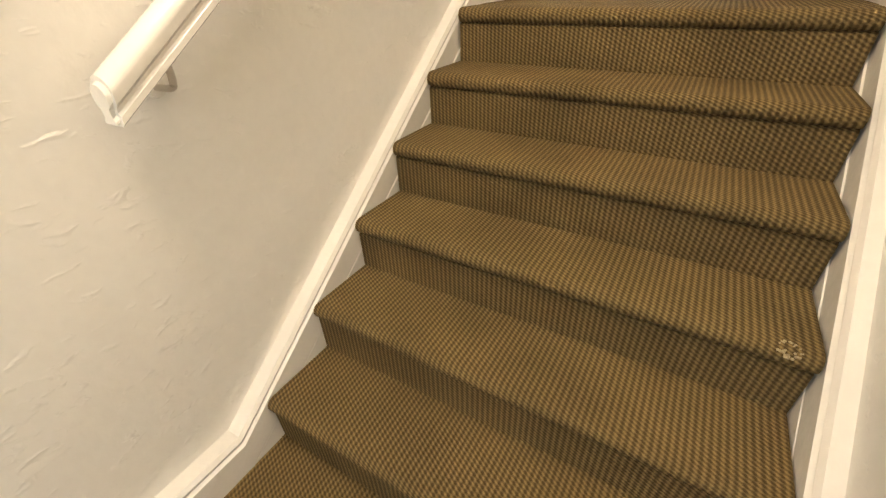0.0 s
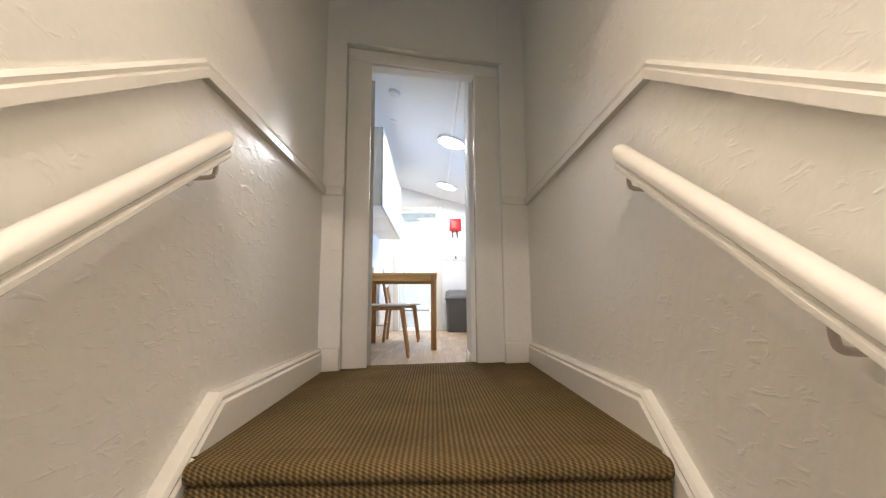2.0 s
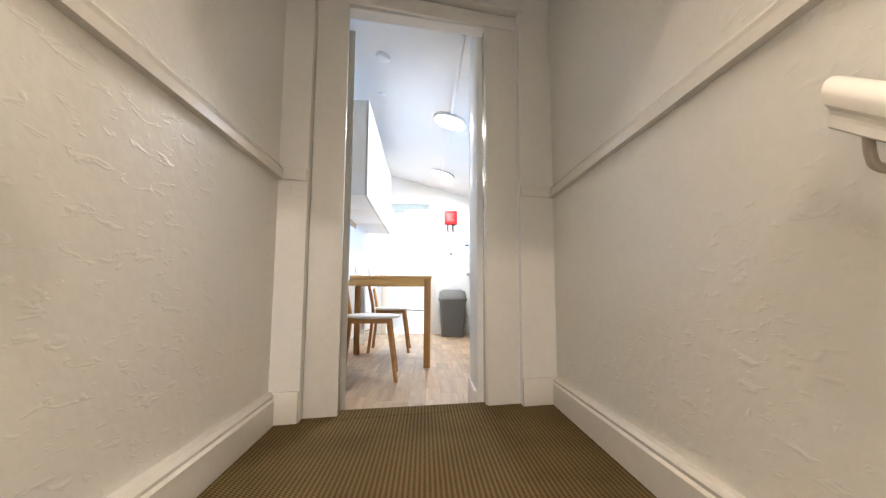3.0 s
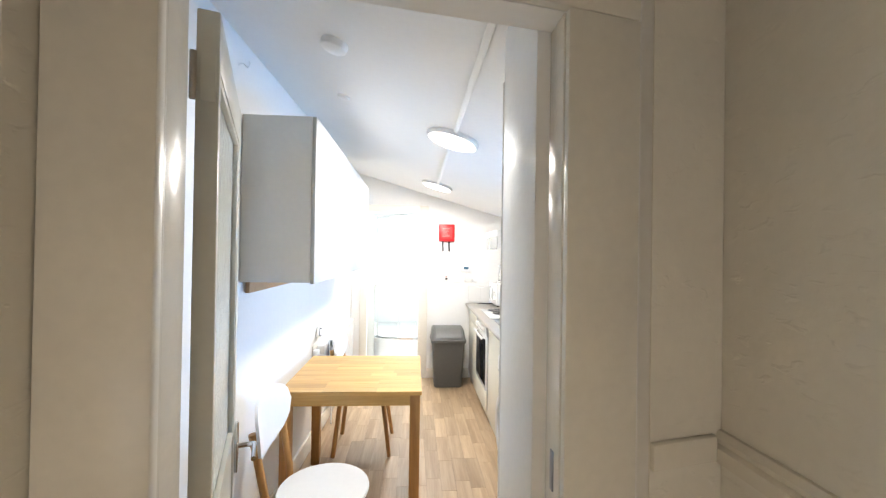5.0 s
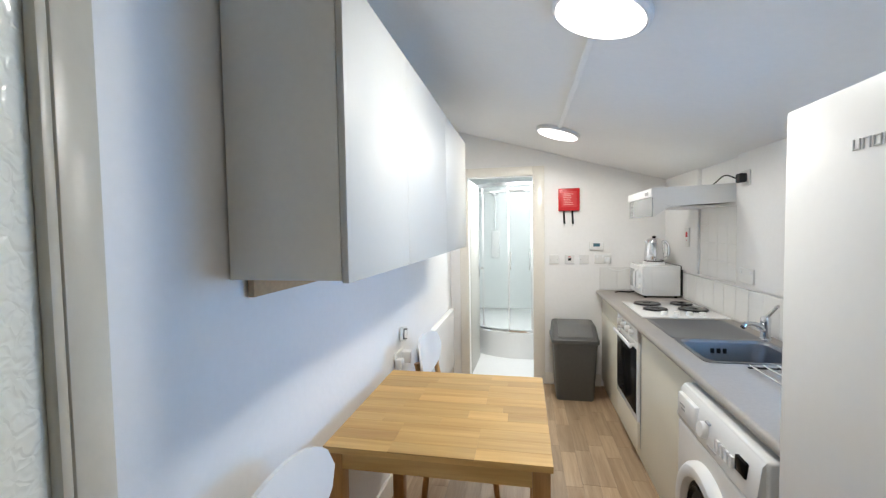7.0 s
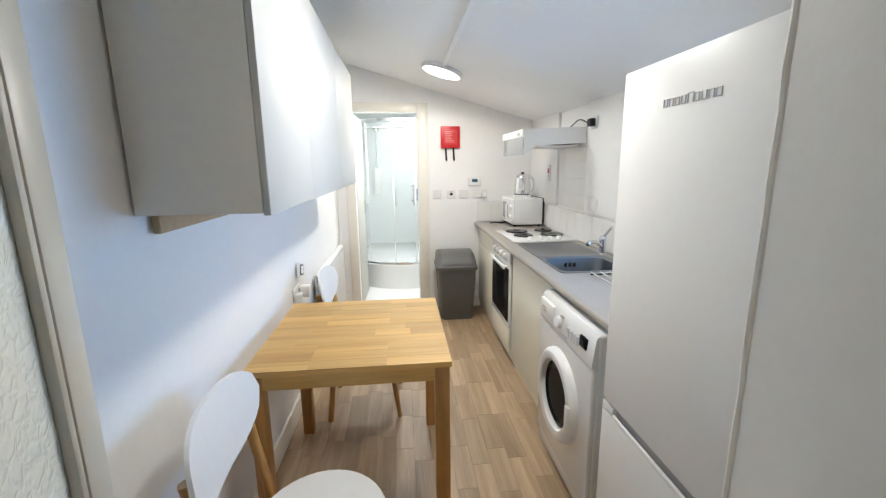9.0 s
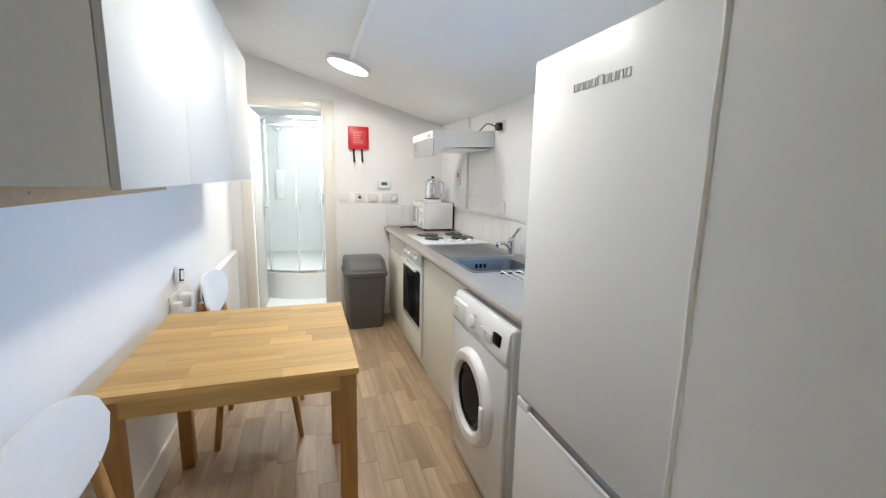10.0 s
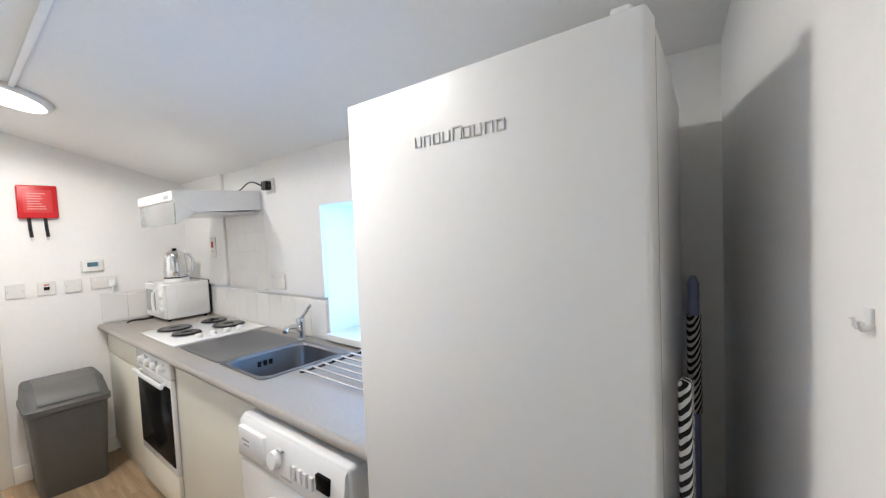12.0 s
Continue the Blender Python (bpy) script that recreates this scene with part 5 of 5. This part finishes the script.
part("shower_head", lathe(B(), [(0.02, 0.90), (0.05, 0.92), (0.05, 0.94), (0.01, 0.96), (0.002, 0.96)], 0.0, -0.12, 20), "chrome", sp2)
sf = thing("shower_caddy", pose(0.55, 6.898, 0.95), "chrome wire shower shelves with bottles", "shower shelf")
for z in (0.0, 0.22):
    part("wire_shelf", box(B(), -0.12, -0.11, z, 0.12, 0.0, z + 0.012, 0.003), "chrome", sf)
bt2 = thing("shampoo_bottle", pose(0.52, 6.84, 0.962), "pale blue shampoo bottle on the shower shelf", "bottle")
part("bottle_body", lathe(B(), [(0.028, 0.001), (0.030, 0.01), (0.030, 0.13), (0.012, 0.15), (0.012, 0.17), (0.002, 0.17)], seg=20), "pale_blue", bt2)

# kitchen skirting
structure("skirting_kitchen_left", prism(B(), [(xl(1.2), 1.2), (xl(1.2) + 0.016, 1.2), (xl(FAR) + 0.016, FAR - 0.001), (xl(FAR), FAR - 0.001)], 0.0, 0.125, 0.004), "gloss", "white gloss skirting along the kitchen wall", "skirting")
structure("skirting_far", box(B(), BX1 + 0.106, FAR - 0.016, 0, 1.06, FAR, 0.11, 0.004), "gloss", "white gloss skirting on the end wall", "skirting")
structure("skirting_reveal", prism(B(), [(0.640, 0.605), (0.654, 0.605), (0.656, 0.938), (0.642, 0.942)], 0.0, 0.13, 0.003), "gloss", "white gloss skirting in the doorway reveal", "skirting")

# rough plaster edge of the doorway reveal
RNG2 = random.Random(11)
edge_pts = [(0.657 + RNG2.uniform(-0.0012, 0.0008), 0.9405 + RNG2.uniform(-0.0008, 0.0012), 0.02 + 0.035 * k) for k in range(58)]
structure("plaster_edge", tube(B(), edge_pts, 0.0045, 8), "wall", "lumpy painted plaster corner of the doorway", "wall")
tufts = B()
for k in range(40):
    a, q = RNG2.uniform(0, 6.28), 0.017 * RNG2.random() ** 0.5
    bmesh.ops.create_icosphere(tufts, subdivisions=1, radius=0.0035, matrix=pose(0.930 + 1.3 * q * math.cos(a), N0Y - 3 * GO + 0.012 + q * math.sin(a), LAND - 3 * RISE - LOW - 0.007 + 0.45 * q * math.sin(a)))
part("worn_patch", tufts, "worn", stair, "pale worn tuft on a tread nose")
nl = thing("nail", pose(1.10, yk(1.10), 1.80, 8, 0, 0), "dark bent nail standing out of the wall", "nail")
part("shank", rod(B(), (0, 0.001, 0), (0.004, 0.016, -0.030), 0.0035, 0.002, 8), "black", nl)
for k, (y, z, w) in enumerate(((0.50, 0.775, 0.05), (0.50, 0.760, 0.035), (0.30, 0.800, 0.03), (0.25, 0.725, 0.06), (0.42, 0.730, 0.03))):
    part("print_bar", box(B(), -0.0095 if k < 2 else -0.0045, y, z, 0.004, y + w, z + 0.006), "seal", wm)

# ---- pieces: table staves, wall tiles, floor planks ----
RNG = random.Random(5)
sy = TY / 11
for r in range(11):
    x = 0.0
    cuts = sorted(RNG.uniform(0.12, TX - 0.12) for _ in range(2))
    if cuts[1] - cuts[0] < 0.12:
        cuts = [TX * 0.3, TX * 0.68]
    edges = [0.0] + cuts + [TX]
    for x0, x1 in zip(edges, edges[1:]):
        part("stave", box(B(), x0 + 0.0001, r * sy + 0.0001, 0.7405, x1 - 0.0001, (r + 1) * sy - 0.0001, 0.7508, 0.0006, 1), "oak", top)


def shared_piece(name, bm, material):
    me = bpy.data.meshes.new(name)
    bm.to_mesh(me)
    bm.free()
    me.materials.append(M[material])
    return me


def lay(name, me, m, parent):
    ob = new(name, me)
    ob.parent = parent
    ob.matrix_basis = m
    return ob


wall_r, wall_f = bpy.data.objects["wall_right"], bpy.data.objects["wall_far"]
TW, TH = 0.148, 0.198
tile_me = shared_piece("tile", box(B(), 0.001, -0.007, 0.001, TW - 0.001, 0.0, TH - 0.001, 0.0015, 1), "tile")
for k in range(4):
    x = 1.045 + k * TW
    if x + TW <= KX1:
        lay("tile", tile_me, pose(x, FAR - 0.001, 0.912), wall_f)
for k in range(12):
    y = 2.885 + k * TW
    if y + TW <= FAR - 0.008:
        lay("tile", tile_me, pose(KX1 - 0.001, y + TW, 0.912, 0, 0, -90), wall_r)
small_me = shared_piece("splash_tile", box(B(), 0.0003, -0.006, 0.0003, 0.1387, 0.0, 0.1167, 0.0008, 1), "tile")
for i in range(4):
    for k in range(4):
        lay("tile", small_me, pose(KX1 - 0.001, 3.447 + 0.139 * (i + 1), 1.130 + 0.117 * k, 0, 0, -90), wall_r)
structure("grout_far", box(B(), 1.044, FAR - 0.004, 0.904, KX1 - 0.008, FAR, 1.111), "grout", "pale grout behind the wall tiles", "grout")
structure("grout_right", box(B(), KX1 - 0.004, 2.883, 0.904, KX1, FAR - 0.008, 1.111), "grout", "pale grout behind the wall tiles", "grout")

floor_k = bpy.data.objects["floor_kitchen"]
PW = 0.0955
lengths = (0.30, 0.38, 0.46)
plank_me = [shared_piece("plank", box(B(), 0.0004, 0.0005, -0.0045, PW - 0.0004, q - 0.0005, 0.0, 0.0006, 1), "plank") for q in lengths]
for c in range(17):
    x = -0.46 + c * PW
    y = 0.42 - RNG.uniform(0.0, 0.3)
    while y < FAR + 0.10:
        i = RNG.randrange(3)
        lay("plank", plank_me[i], pose(x, y, 0.0), floor_k)
        y += lengths[i]
